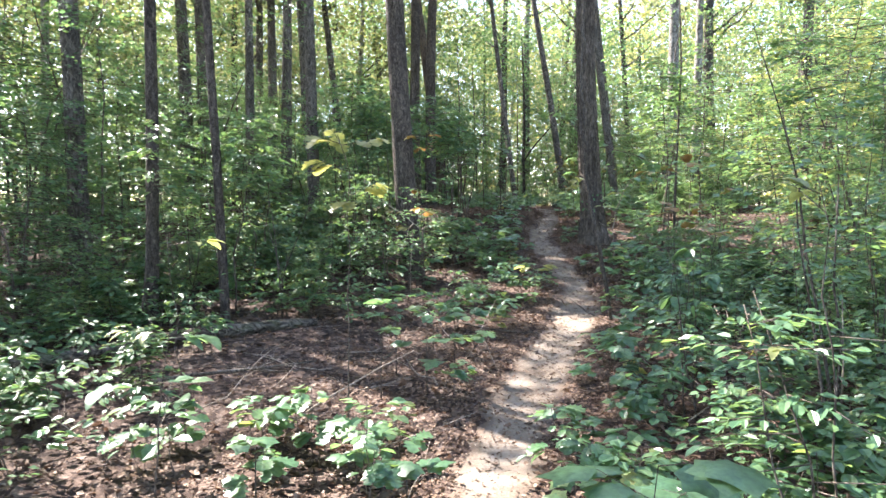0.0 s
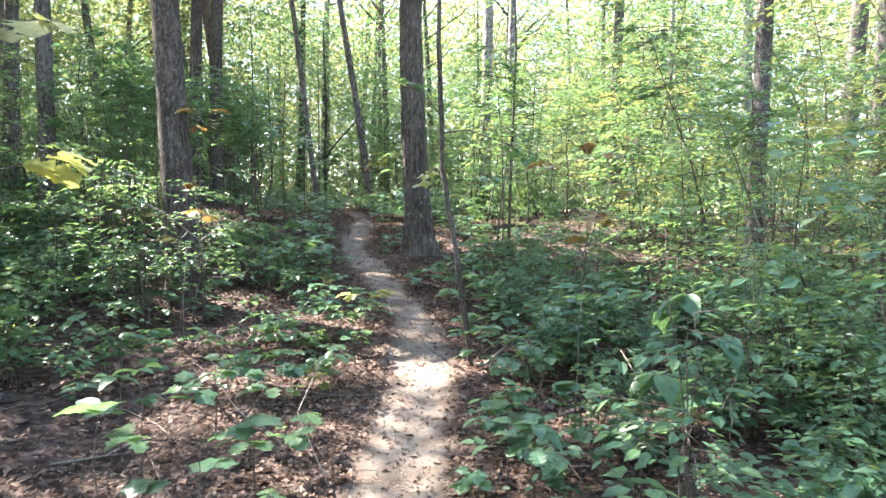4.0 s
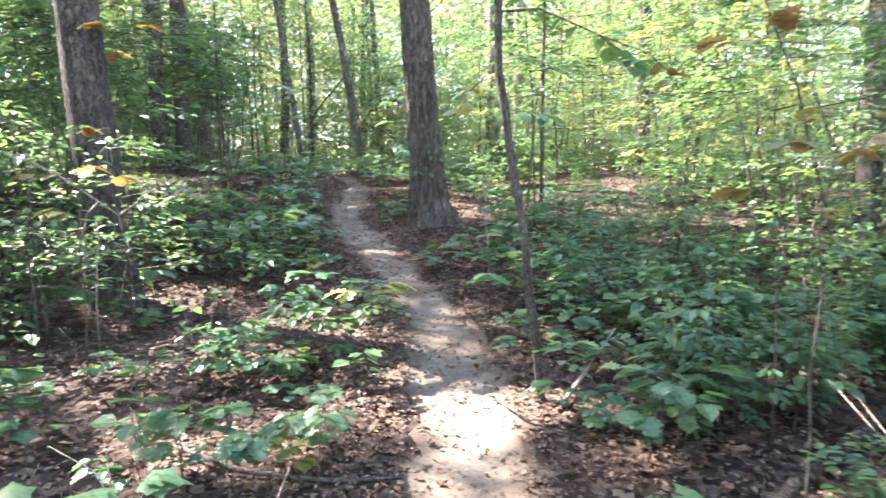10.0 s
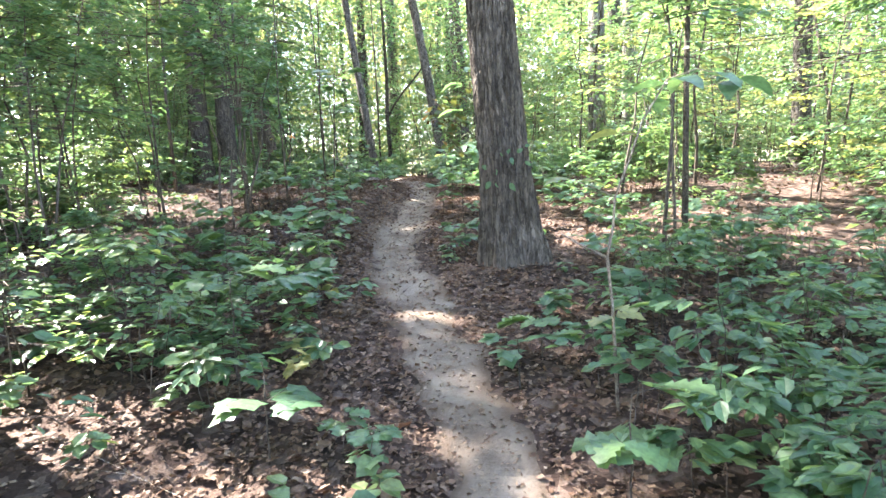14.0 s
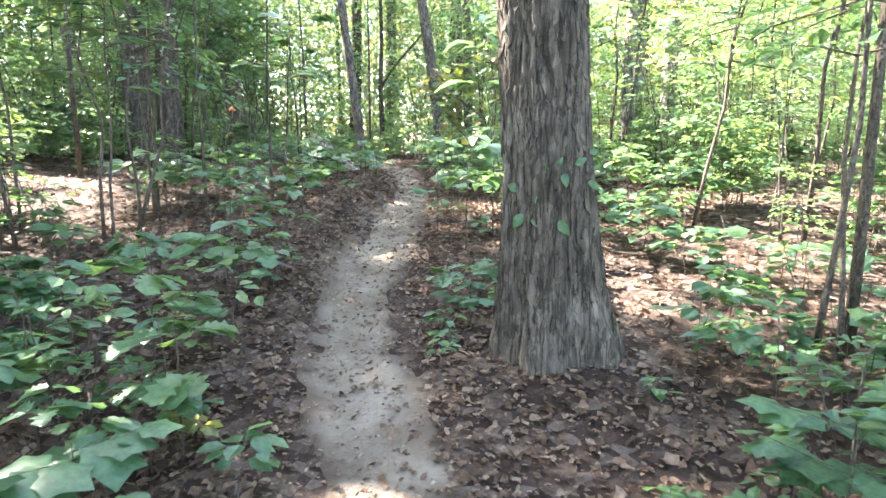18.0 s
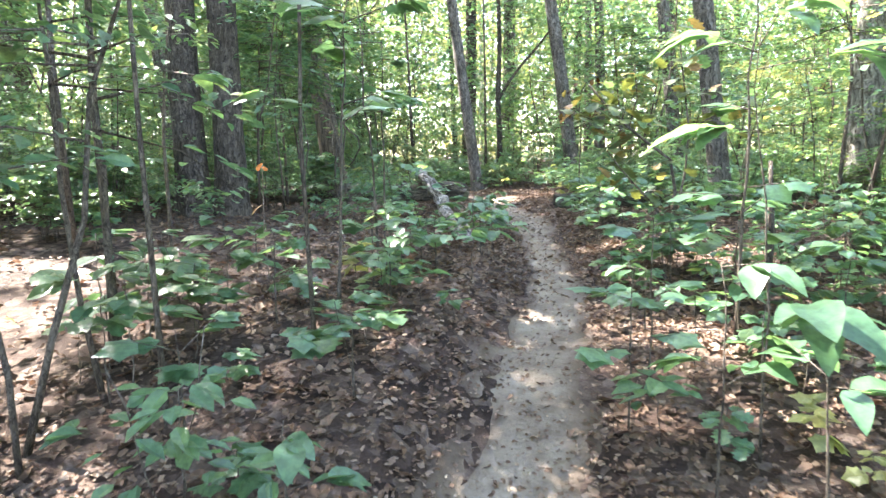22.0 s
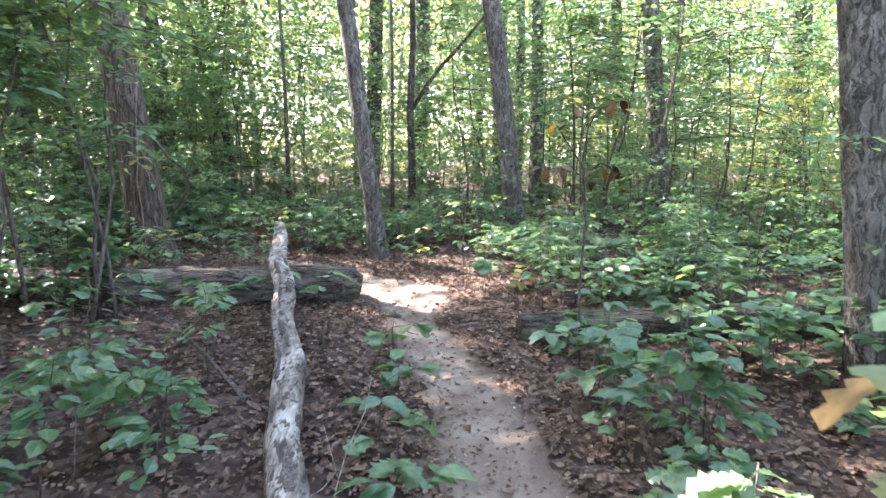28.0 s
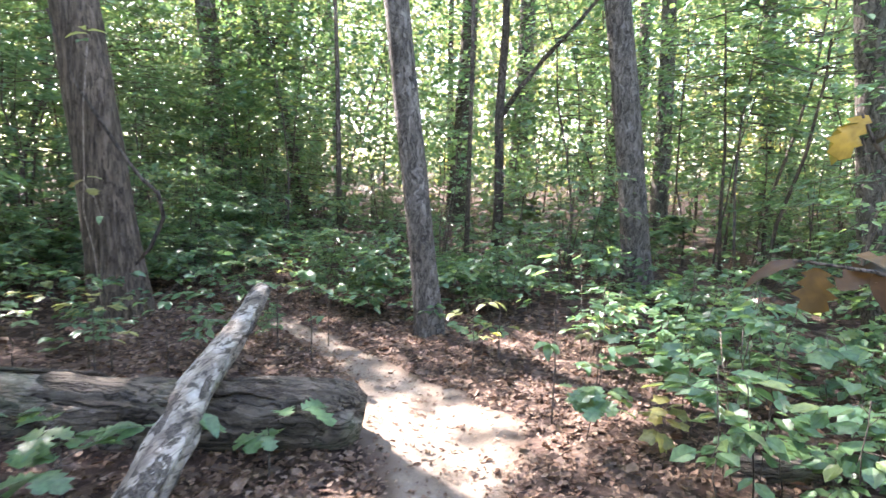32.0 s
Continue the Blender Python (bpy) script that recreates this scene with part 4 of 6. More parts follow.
log("fallen_log", [(-0.92, 18.35, 1.50), (-1.12, 19.1, 1.575), (-1.38, 19.9, 1.635), (-1.52, 20.6, 1.72), (-1.76, 21.3, 1.775), (-1.90, 21.9, 1.865), (-2.12, 22.5, 1.925), (-2.28, 23.2, 2.025), (-2.47, 23.85, 2.10)], [0.068, 0.08, 0.064, 0.074, 0.062, 0.08, 0.074, 0.064, 0.052], PEELED,
    "pale barkless log with dark peeling patches propped on another log", seed=2, sides=40, bump=0.24, slabs=34, slab_bark=BARK_SCALY, spread=2.2)
z = float(ground(-2.5, 23.0))
log("fallen_log", [(-1.53, 23.03, z + 0.11), (-1.60, 23.01, z + 0.13), (-2.5, 22.8, z + 0.13), (-3.7, 22.66, z + 0.13), (-5.4, 22.62, z + 0.12), (-7.4, 22.8, z + 0.08)], [0.115, 0.168, 0.175, 0.175, 0.165, 0.15], ROT,
    "thick rotting log with loose bark, sawn through at the path", seed=3, sides=64, bump=0.2, slabs=46, slab_bark=BARK_LOOSE)
z = float(ground(1.5, 22.2))
log("fallen_log", [(-0.20, 21.88, z + 0.08), (0.5, 21.98, z + 0.09), (1.5, 22.15, z + 0.10), (2.5, 22.35, z + 0.10), (3.6, 22.6, z + 0.08)], [0.125, 0.135, 0.14, 0.13, 0.11], MOSSY,
    "mossy rotting log half hidden by seedlings", seed=4, sides=64, bump=0.2, slabs=26, slab_bark=MOSSY)
log("fallen_branch", [(0.18, 23.08, z + 0.06), (0.55, 23.12, z + 0.07), (0.95, 23.22, z + 0.06), (1.4, 23.4, z + 0.03)], [0.075, 0.08, 0.07, 0.05], ROT, "short dark rotten branch among sunlit seedlings", 16, 0.2, 9)
log("fallen_branch", [(0.95, 6.75, 0.06), (1.4, 7.0, 0.10), (1.9, 7.25, 0.17), (2.5, 7.6, 0.20), (3.0, 7.75, 0.16)], [0.028, 0.034, 0.036, 0.032, 0.02], BARK_DARK, "dark dead branch lying in a sunny patch", 10, 0.2, 5)
log("fallen_log", [(-5.2, 5.2, 0.06), (-4.6, 5.63, 0.07), (-4.0, 6.5, 0.12), (-3.3, 7.2, 0.13), (-2.9, 7.5, 0.12)], [0.07, 0.085, 0.08, 0.07, 0.05], ROT, "dark rotten log sunk in brush and litter", 20, 0.2, 15)
log("fallen_branch", [(-3.9, 4.55, 0.0), (-3.28, 5.2, 0.03), (-2.7, 5.5, 0.05), (-2.3, 5.9, 0.04)], [0.016, 0.018, 0.014, 0.008], BARK_THIN, "weathered dead branch in the litter", 9, 0.2, 16)
log("fallen_branch", [(-0.22, 7.42, 0.085), (-0.5, 7.42, 0.09), (-0.95, 7.55, 0.12), (-1.3, 7.85, 0.14)], [0.008, 0.011, 0.013, 0.007], BARK_THIN, "thin bare stick across the litter", 8, 0.2, 7)
log("fallen_branch", [(0.72, 8.0, 0.16), (1.0, 8.3, 0.27), (1.32, 8.68, 0.40)], [0.013, 0.012, 0.007], TWIG, "pale bare twig leaning in sunlight", 8, 0.2, 8)

# ---- undergrowth ----

def bush_parts(gen, height, stems, branches, per, size, shape, flat=0.25, lean=0.12, low=0.2, reach=0.40, rise=0.25, twiggy=True):
    """Stems whose side twigs lie nearly level, each with a flat spray of leaves: a list of stems, the joined twigs, the joined leaves, each as (verts, faces)."""
    wood, twig, at, way = [], [], [], []
    for _ in range(stems):
        h = height * gen.uniform(0.75, 1.05)
        s = np.linspace(0, 1, 7)[:, None]
        drift = np.append(gen.normal(0, lean, 2), 0)
        kink = np.cumsum(gen.normal(0, 0.016, (7, 3)), axis=0) * [1, 1, 0.2] * h
        pts = np.append(gen.normal(0, 0.05 * (stems > 1), 2), 0) + s * [0, 0, h] + drift * h * s ** 1.5 + (kink - kink[0])
        wood.append(tube(pts, np.maximum(0.0022, 0.0066 * height ** 0.8 * (1 - 0.85 * s[:, 0])), 5 if twiggy else 3))
        a = gen.uniform(0, 2 * np.pi)
        for _ in range(branches):
            f = low + (1 - low) * gen.uniform(0, 1) ** 0.75
            b0 = np.array([np.interp(f, s[:, 0], pts[:, k]) for k in range(3)])
            a += 2.4 + gen.normal(0, 0.5)
            ln = height * reach * gen.uniform(0.45, 1.15) * (1.15 - 0.75 * f)
            w = np.array([np.cos(a), np.sin(a), gen.uniform(-0.1, 1.0) * rise])
            side = np.array([-np.sin(a), np.cos(a), gen.normal(0, 0.12)])
            sag = np.array([0, 0, -gen.uniform(0.05, 0.35) * ln])
            q = np.linspace(0, 1, 3)[:, None]
            if twiggy:
                twig.append(tube(b0 + w * ln * q + sag * q ** 2, np.maximum(0.0013, 0.0032 * height ** 0.7 * (1 - 0.8 * q[:, 0])), 3))
            for i in range(max(2, int(per * gen.uniform(0.5, 1.5)))):
                g, u = gen.uniform(0.15, 1.05), gen.uniform(-1, 1)
                off = u * ln * 0.42 * (1.15 - g)
                at.append(b0 + w * ln * g + sag * g * g + side * off + gen.normal(0, 0.012, 3) * height ** 0.5)
                sd = a + np.sign(u) * gen.uniform(0.2, 1.1)
                way.append([np.cos(sd), np.sin(sd), gen.uniform(-0.45, 0.12)])
    at, way = np.array(at), np.array(way)
    return wood, (join(twig) if twig else None), leaves(SHAPES[shape], at, frames_of(way, flat, gen), gen.uniform(0.6, 1.25, len(at)) * size)


def plant(name, label, category, gen, material, bark=BARK_THIN, **how):
    ob = thing(name, (0, 0, -50), label, category)
    wood, twig, green = bush_parts(gen, **how)
    for w in wood:
        part("stem", mesh_np("stem", *w), bark, ob)
    tagged(part("twig_spray", mesh_np("twig_spray", *twig), bark, ob), kind="stuff")
    tagged(part("foliage", mesh_np("foliage", *green, smooth=False), material, ob), kind="stuff")
    return ob


def drop(ob):
    for o in (*ob.children_recursive, ob):
        bpy.data.objects.remove(o)


def clear_of_sun(x, y, height, wide):
    """Whether a plant leaves the sunlit patches in the sun."""
    z = float(np.interp(y, G_Y, G_Z))
    for a, b, w, h in SUNLIT:
        for up in np.linspace(0.3, height, 20) + z - float(np.interp(b, G_Y, G_Z)):
            if ((x - a - SUN.x / SUN.z * up) / (w * 0.8 + wide)) ** 2 + ((y - b - SUN.y / SUN.z * up) / (h * 0.8 + wide)) ** 2 < 1:
                return False
    return True


LOGS = [((0.95, 6.75), (3.0, 7.75), 0.35), ((-4.9, 5.3), (-3.1, 7.2), 0.3), ((-0.92, 18.35), (-2.47, 23.85), 0.35), ((-1.57, 23.0), (-7.4, 22.7), 0.33), ((-0.2, 21.9), (3.6, 22.6), 0.22)]


def off_logs(x, y):
    for (a, b), (c, d), w in LOGS:
        t = min(1, max(0, ((x - a) * (c - a) + (y - b) * (d - b)) / ((c - a) ** 2 + (d - b) ** 2)))
        if math.hypot(x - a - t * (c - a), y - b - t * (d - b)) < w:
            return False
    return True


def hides_foot(x, y, height):
    """Whether a plant would stand in the open ground before the massive tree, or a taller one before the broad tree or the twin tree."""
    return (height > 0.26 and 0.2 < x < 1.3 and 11.3 < y < 13.6) or height > 0.55 and ((-5.2 < x < -1.7 and 22.9 < y < 25.3) or (-4.6 < x < -2.4 and 18.2 < y < 20.2))


def thinned(x, y, height):
    """Whether a low plant falls on the bare litter around the fallen logs."""
    if height > 2.5:
        return False
    spot = float(value_noise(np.array(x * 1.3), np.array(y * 1.3), 131))
    return (-3.5 < x < -0.95 and 17.6 < y < 22.6 and spot > 0.33) or (0.55 < x < 3.2 and 18.7 < y < 21.75 and spot > 0.42)


def scatter(kinds, count, box, gap, gen, group, sink=0.02, size=(0.8, 1.2), keep=None, sun=True):
    """Copies of some plants over a stretch of ground, off the path."""
    made = 0
    for _ in range(count * 12):
        if made >= count:
            break
        x, y = gen.uniform(box[0], box[1]), gen.uniform(box[2], box[3])
        k = gen.integers(0, len(kinds))
        ob, height, wide = kinds[k]
        s = gen.uniform(*size)
        if (y < 25.2 and abs(x - float(trail_x(y))) < gap + wide * s * 0.55) or (keep and not keep(x, y)) or not off_logs(x, y) or hides_foot(x, y, height * s):
            continue
        if abs(x - 0.69) < 0.42 and abs(y - 13.17) < 0.42:
            continue
        if sun and not clear_of_sun(x, y, height * s, wide * s * (0.9 if height > 2.5 else 0.6)):
            continue
        m = pose(x, y, float(ground(x, y)) - sink, gen.normal(0, 4), gen.normal(0, 4), gen.uniform(0, 360))
        made += 1
        if thinned(x, y, height):
            continue
        c = copy_thing(ob, m @ Matrix.Scale(s, 4))
        c.matrix_basis = m @ Matrix.Scale(s, 4)
        tagged(c, group=group)


def unshaded(green):
    """A plant's leaves without those that would shade the sunlit patches."""
    v, (f,) = green
    m, each = {4.0: (4, 1), 3.0: (6, 2)}.get(round(len(v) / len(f), 2), (0, 0)) if len(v) / len(f) > 2 else (27, 16) if len(v) / len(f) > 1.4 else (15, 14)
    c = v.reshape(-1, m, 3).mean(1)
    keep = ~in_sun(c, SUNLIT)
    n = int(keep.sum())
    corners = f.shape[1]
    return v.reshape(-1, m, 3)[keep].reshape(-1, 3), [(f[:each][None] + np.arange(n)[:, None, None] * m).reshape(-1, corners)]


def thicket(name, kinds, count, box, gap, gen, material, label, size=(0.8, 1.3), keep=None):
    """A far or dense stand of plants that nobody could count, as one mesh of leaves and one of stems."""
    wood, green = [], []
    made = 0
    for _ in range(count * 8):
        if made >= count:
            break
        x, y = gen.uniform(box[0], box[1]), gen.uniform(box[2], box[3])
        (w, tw, g), height, wide = kinds[gen.integers(0, len(kinds))]
        s, a = gen.uniform(*size), gen.uniform(0, 2 * np.pi)
        if (y < 25.2 and abs(x - float(trail_x(y))) < gap + wide * s * 0.5) or (keep and not keep(x, y)) or not clear_of_sun(x, y, height * s, wide * s * (0.9 if height > 2.5 else 0.5)) or not off_logs(x, y) or hides_foot(x, y, height * s):
            continue
        if abs(x - 0.69) < 0.5 and abs(y - 13.17) < 0.5:
            continue
        made += 1
        if thinned(x, y, height):
            continue
        turn = np.array([[np.cos(a), -np.sin(a), 0], [np.sin(a), np.cos(a), 0], [0, 0, 1]]) * s
        at = np.array([x, y, float(ground(x, y)) - 0.02])
        for piece in (*w, *([tw] if tw else [])):
            wood.append((piece[0] @ turn.T + at, piece[1]))
        green.append(unshaded((g[0] @ turn.T + at, g[1])))
    top = thing(name, (0, 0, 0), label, "undergrowth", kind="stuff")
    tagged(part("stems", mesh_np("stems", *join(wood)), BARK_THIN, top), kind="stuff")
    tagged(part("foliage", mesh_np("foliage", *join(green), smooth=False), material, top), kind="stuff")
    return top


gen = np.random.default_rng(5)


def patchy(x, y, seed, share):
    """Whether a place lies in one of the denser patches, which cover about this share of the ground."""
    return float(value_noise(np.array(x * 0.55), np.array(y * 0.55), seed)) * 0.65 + float(value_noise(np.array(x * 1.4), np.array(y * 1.4), seed + 1)) * 0.35 < 0.25 + share * 0.5


# tall understory saplings
TALL = []
for k in range(8):
    h = [3.0, 4.0, 5.2, 6.2, 3.4, 4.6, 5.6, 6.8][k]
    TALL.append((plant("understory_tree", "slender understory tree with level sprays of green leaves", "tree", gen, LEAF if k else LEAF_YELLOW, height=h, stems=1, branches=int(12 + h * 4), per=42, size=0.082,
                       shape="small", low=0.16, lean=0.12, reach=0.40, flat=0.34), h, h * 0.38))
def fan(x, y):
    if x > 0:
        return x > (3.8 if y < 9 else 4.6 if y < 20 else 2.0)
    return x < (-4.6 if y < 8 else -2.9 if y < 12.5 else -4.2 if y < 22 else -5.0)


scatter(TALL[1:], 100, (-13, -1.5, 4, 36), 1.3, gen, "understory trees", keep=fan)
scatter(TALL, 84, (1.5, 16, 4, 36), 1.3, gen, "understory trees", keep=fan)
scatter(TALL[1:], 12, (-9, 8, 28, 40), 0.5, gen, "understory trees")
scatter(TALL, 70, (-22, 28, 30, 52), 0.5, gen, "understory trees", size=(0.9, 1.5))
# those near the path bear their leaves above the head
BARE = []
for k in range(5):
    h = [3.2, 4.0, 4.8, 3.6, 5.4][k]
    BARE.append((plant("understory_tree", "thin bare-stemmed sapling with level sprays of leaves overhead", "tree", gen, LEAF, height=h, stems=1, branches=int(10 + h * 3), per=26, size=0.10,
                       shape="oval", low=0.42, lean=0.10, reach=0.36, flat=0.34), h, h * 0.2))
scatter(BARE, 30, (-4.6, -1.7, 12.3, 22), 1.2, gen, "understory trees")
scatter(BARE, 11, (1.8, 4.8, 8, 21), 1.2, gen, "understory trees")
scatter(BARE, 12, (-5, 4, 24.5, 30), 0.8, gen, "understory trees")
scatter(BARE, 12, (-5, -2.2, 5, 12), 1.2, gen, "understory trees")
for ob, _, _ in TALL + BARE:
    drop(ob)

# shrubs, knee to chest high
SHRUB = []
for k in range(8):
    h = [0.6, 0.8, 1.0, 1.25, 0.7, 0.9, 1.5, 1.1][k]
    SHRUB.append((plant("shrub", ["leafy green woodland shrub", "leafy green woodland shrub", "leafy green woodland shrub", "leafy green woodland shrub", "maple shrub with toothed leaves", "oak shrub with dull lobed leaves", "leafy green woodland shrub", "leafy green woodland shrub"][k], "shrub", gen,
                        LEAF, height=h, stems=2 + k % 3, branches=int(7 + 4 * h), per=13, size=0.072 if k != 4 else 0.085,
                        flat=0.25, low=0.25, reach=0.55, shape=["oval", "wide", "oval", "oval", "maple", "wide", "oval", "wide"][k]), h, h * 0.45))
open_left = lambda x, y: not (12 < y < 22.7 and x > -3.6) and not (2 < y < 8.2 and x > -3.0) and not (8.2 <= y < 11 and x > -1.5)
open_right = lambda x, y: not (15.5 < y < 21.5 and x < 1.4) and not (9.5 < y < 20 and x < 6 and not patchy(x, y, 81, 0.22))
scatter(SHRUB[:3] + SHRUB[4:], 120, (-7, -0.9, 2.5, 28), 0.7, gen, "woodland shrubs", keep=open_left, size=(0.7, 1.15))
scatter(SHRUB, 110, (0.9, 7, 2.5, 24), 0.7, gen, "woodland shrubs", keep=open_right, size=(0.6, 1.05))
scatter(SHRUB[:6], 20, (1.6, 3.8, 4.6, 10.0), 0.6, gen, "woodland shrubs", size=(0.6, 0.9))
scatter(SHRUB[:6], 26, (-6, 5, 24.5, 33), 0.5, gen, "woodland shrubs", size=(0.7, 1.1))
for k, x, y, s in [(2, -2.75, 9.9, 0.95), (6, -2.1, 9.75, 1.2), (6, -2.6, 9.5, 1.15), (6, -2.95, 9.9, 1.25), (6, -3.4, 9.3, 1.1), (7, -1.7, 11.2, 1.0), (6, -2.3, 11.0, 0.8), (0, -2.75, 24.6, 0.6),
                   (0, -2.45, 13.6, 0.9), (4, -1.9, 13.1, 0.7), (1, -3.0, 13.2, 0.9), (5, -2.5, 12.4, 0.8)]:
    m = pose(x, y, float(ground(x, y)) - 0.02, 0, 0, x * 777 + y * 311) @ Matrix.Scale(s, 4)
    c = copy_thing(SHRUB[k][0], m)
    c.matrix_basis = m
    tagged(c, group="woodland shrubs")
for ob, _, _ in SHRUB:
    drop(ob)

# ankle- to knee-high seedlings
SEED = []
for k in range(9):
    h = [0.22, 0.3, 0.38, 0.5, 0.26, 0.34, 0.45, 0.6, 0.3][k]
    SEED.append((plant("seedling", ["oak seedling with broad lobed leaves", "seedling with oval green leaves", "maple seedling with toothed leaves"][k % 3], "seedling", gen, LEAF if k != 8 else LEAF_YELLOW, height=h, stems=1,
                       branches=6, per=4, size=[0.105, 0.085, 0.095][k % 3], shape=["oak", "wide", "maple"][k % 3], low=0.45, flat=0.22, reach=0.6), h, 0.16))
bare_left = lambda x, y: not (x > 0 and y < 7 and not patchy(x, y, 95, 0.4)) and not (x < 0 and y < 7.2 and not patchy(x, y, 83, 0.55 if y > 4.6 else 0.2)) and not (x < 0 and y > 17 and not patchy(x, y, 85, 0.45))
scatter(SEED, 16, (-2.5, -0.75, 3.1, 4.35), 0.3, gen, "seedlings on the forest floor", size=(0.8, 1.2), sun=False)
scatter(SEED, 120, (-2.4, 2.4, 2.2, 24.5), 0.32, gen, "seedlings on the forest floor", size=(0.7, 1.25), sun=False, keep=bare_left)
scatter(SEED, 70, (-1.3, 1.3, 3, 23), 0.30, gen, "seedlings on the forest floor", size=(0.6, 1.1), keep=bare_left)
for ob, _, _ in SEED:
    drop(ob)

# what stands thick behind them
SMALL = [(bush_parts(gen, 0.24 + 0.07 * k, 1, 6, 4, 0.095, ("oak", "maple", "wide")[k % 3], 0.22, low=0.45, reach=0.6, twiggy=False), 0.35, 0.15) for k in range(6)]
thicket("seedling_carpet", SMALL, 230, (-2.6, 2.8, 2.4, 24.5), 0.34, gen, LEAF, "scattered young oak and maple seedlings over the litter", keep=bare_left)
LOW = [(bush_parts(gen, 0.36 + 0.06 * k, 2, 4, 8, 0.072, "wide" if k % 2 else "oval", 0.25, low=0.4, reach=0.6, twiggy=False), 0.5, 0.2) for k in range(6)]
MID = [(bush_parts(gen, 0.8 + 0.28 * k, 3, 11, 15, 0.062, "small", 0.3, reach=0.5, twiggy=False), 1.2, 0.5) for k in range(6)]
HIGH = [(bush_parts(gen, 2.4 + 0.6 * k, 1, 24, 36, 0.078, "small", 0.48, 0.14, low=0.12, reach=0.42, twiggy=False), 3.5, 1.0) for k in range(6)]
low_keep = lambda x, y: not (-2.6 < x < 0 and 7.5 < y < 10.6 and not patchy(x, y, 93, 0.35)) and not (12.5 < y < 22.5 and -3.8 < x < 0.3 and not patchy(x, y, 87, 0.3)) and not (x < 0 and y < 7.5 and x > -3.4 and not patchy(x, y, 83, 0.3)) and not (x > 0 and y > 17 and not patchy(x, y, 88, 0.6)) and not (0 < x < 5 and 9.5 < y < 17 and not patchy(x, y, 91, 0.5)) and not (0 < x < 3.2 and y < 7.5 and not patchy(x, y, 89, 0.4))
thicket("low_undergrowth", LOW, 1250, (-7, 7, 2.5, 27), 0.62, gen, LEAF, "dense low green seedlings over the litter", keep=low_keep)
thicket("low_undergrowth", LOW, 170, (1.0, 4.5, 3.0, 13), 0.6, gen, LEAF, "dense low green seedlings over the litter")
thicket("low_undergrowth", LOW, 330, (-8, 7, 23.8, 33), 0.45, gen, LEAF, "dense low green seedlings over the litter")
thicket("shrub_thicket", MID, 34, (-9, 8, 24.6, 36), 0.8, gen, LEAF, "dense green shrub thicket behind the fallen logs")
thicket("shrub_thicket", MID, 210, (-13, -1.6, 2, 34), 1.2, gen, LEAF, "dense green shrub thicket", keep=lambda x, y: open_left(x, y) and not (y > 23 and x > -4.5))
thicket("shrub_thicket", MID, 210, (1.6, 15, 2, 34), 1.2, gen, LEAF, "dense green shrub thicket", keep=open_right)
thicket("shrub_thicket", MID, 34, (2.0, 6.5, 3.8, 11), 1.0, gen, LEAF, "dense green shrub thicket")
thicket("shrub_thicket", MID, 90, (-10, 10, -7, 2), 1.0, gen, LEAF, "dense green shrub thicket")
thicket("sapling_thicket", HIGH, 215, (-16, -3.5, 5, 36), 1.5, gen, LEAF, "stand of leafy green saplings", keep=fan)
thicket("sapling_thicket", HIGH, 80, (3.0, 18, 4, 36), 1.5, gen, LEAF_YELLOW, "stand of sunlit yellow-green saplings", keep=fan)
thicket("sapling_thicket", HIGH, 95, (2.2, 18, 6, 40), 1.0, gen, LEAF, "stand of leafy green saplings", keep=fan)
thicket("sapling_thicket", HIGH, 18, (-12, 12, 29, 40), 0.6, gen, LEAF, "stand of leafy green saplings")

# ---- single plants close to the path, leaf by leaf ----
LEAF_SET = {}


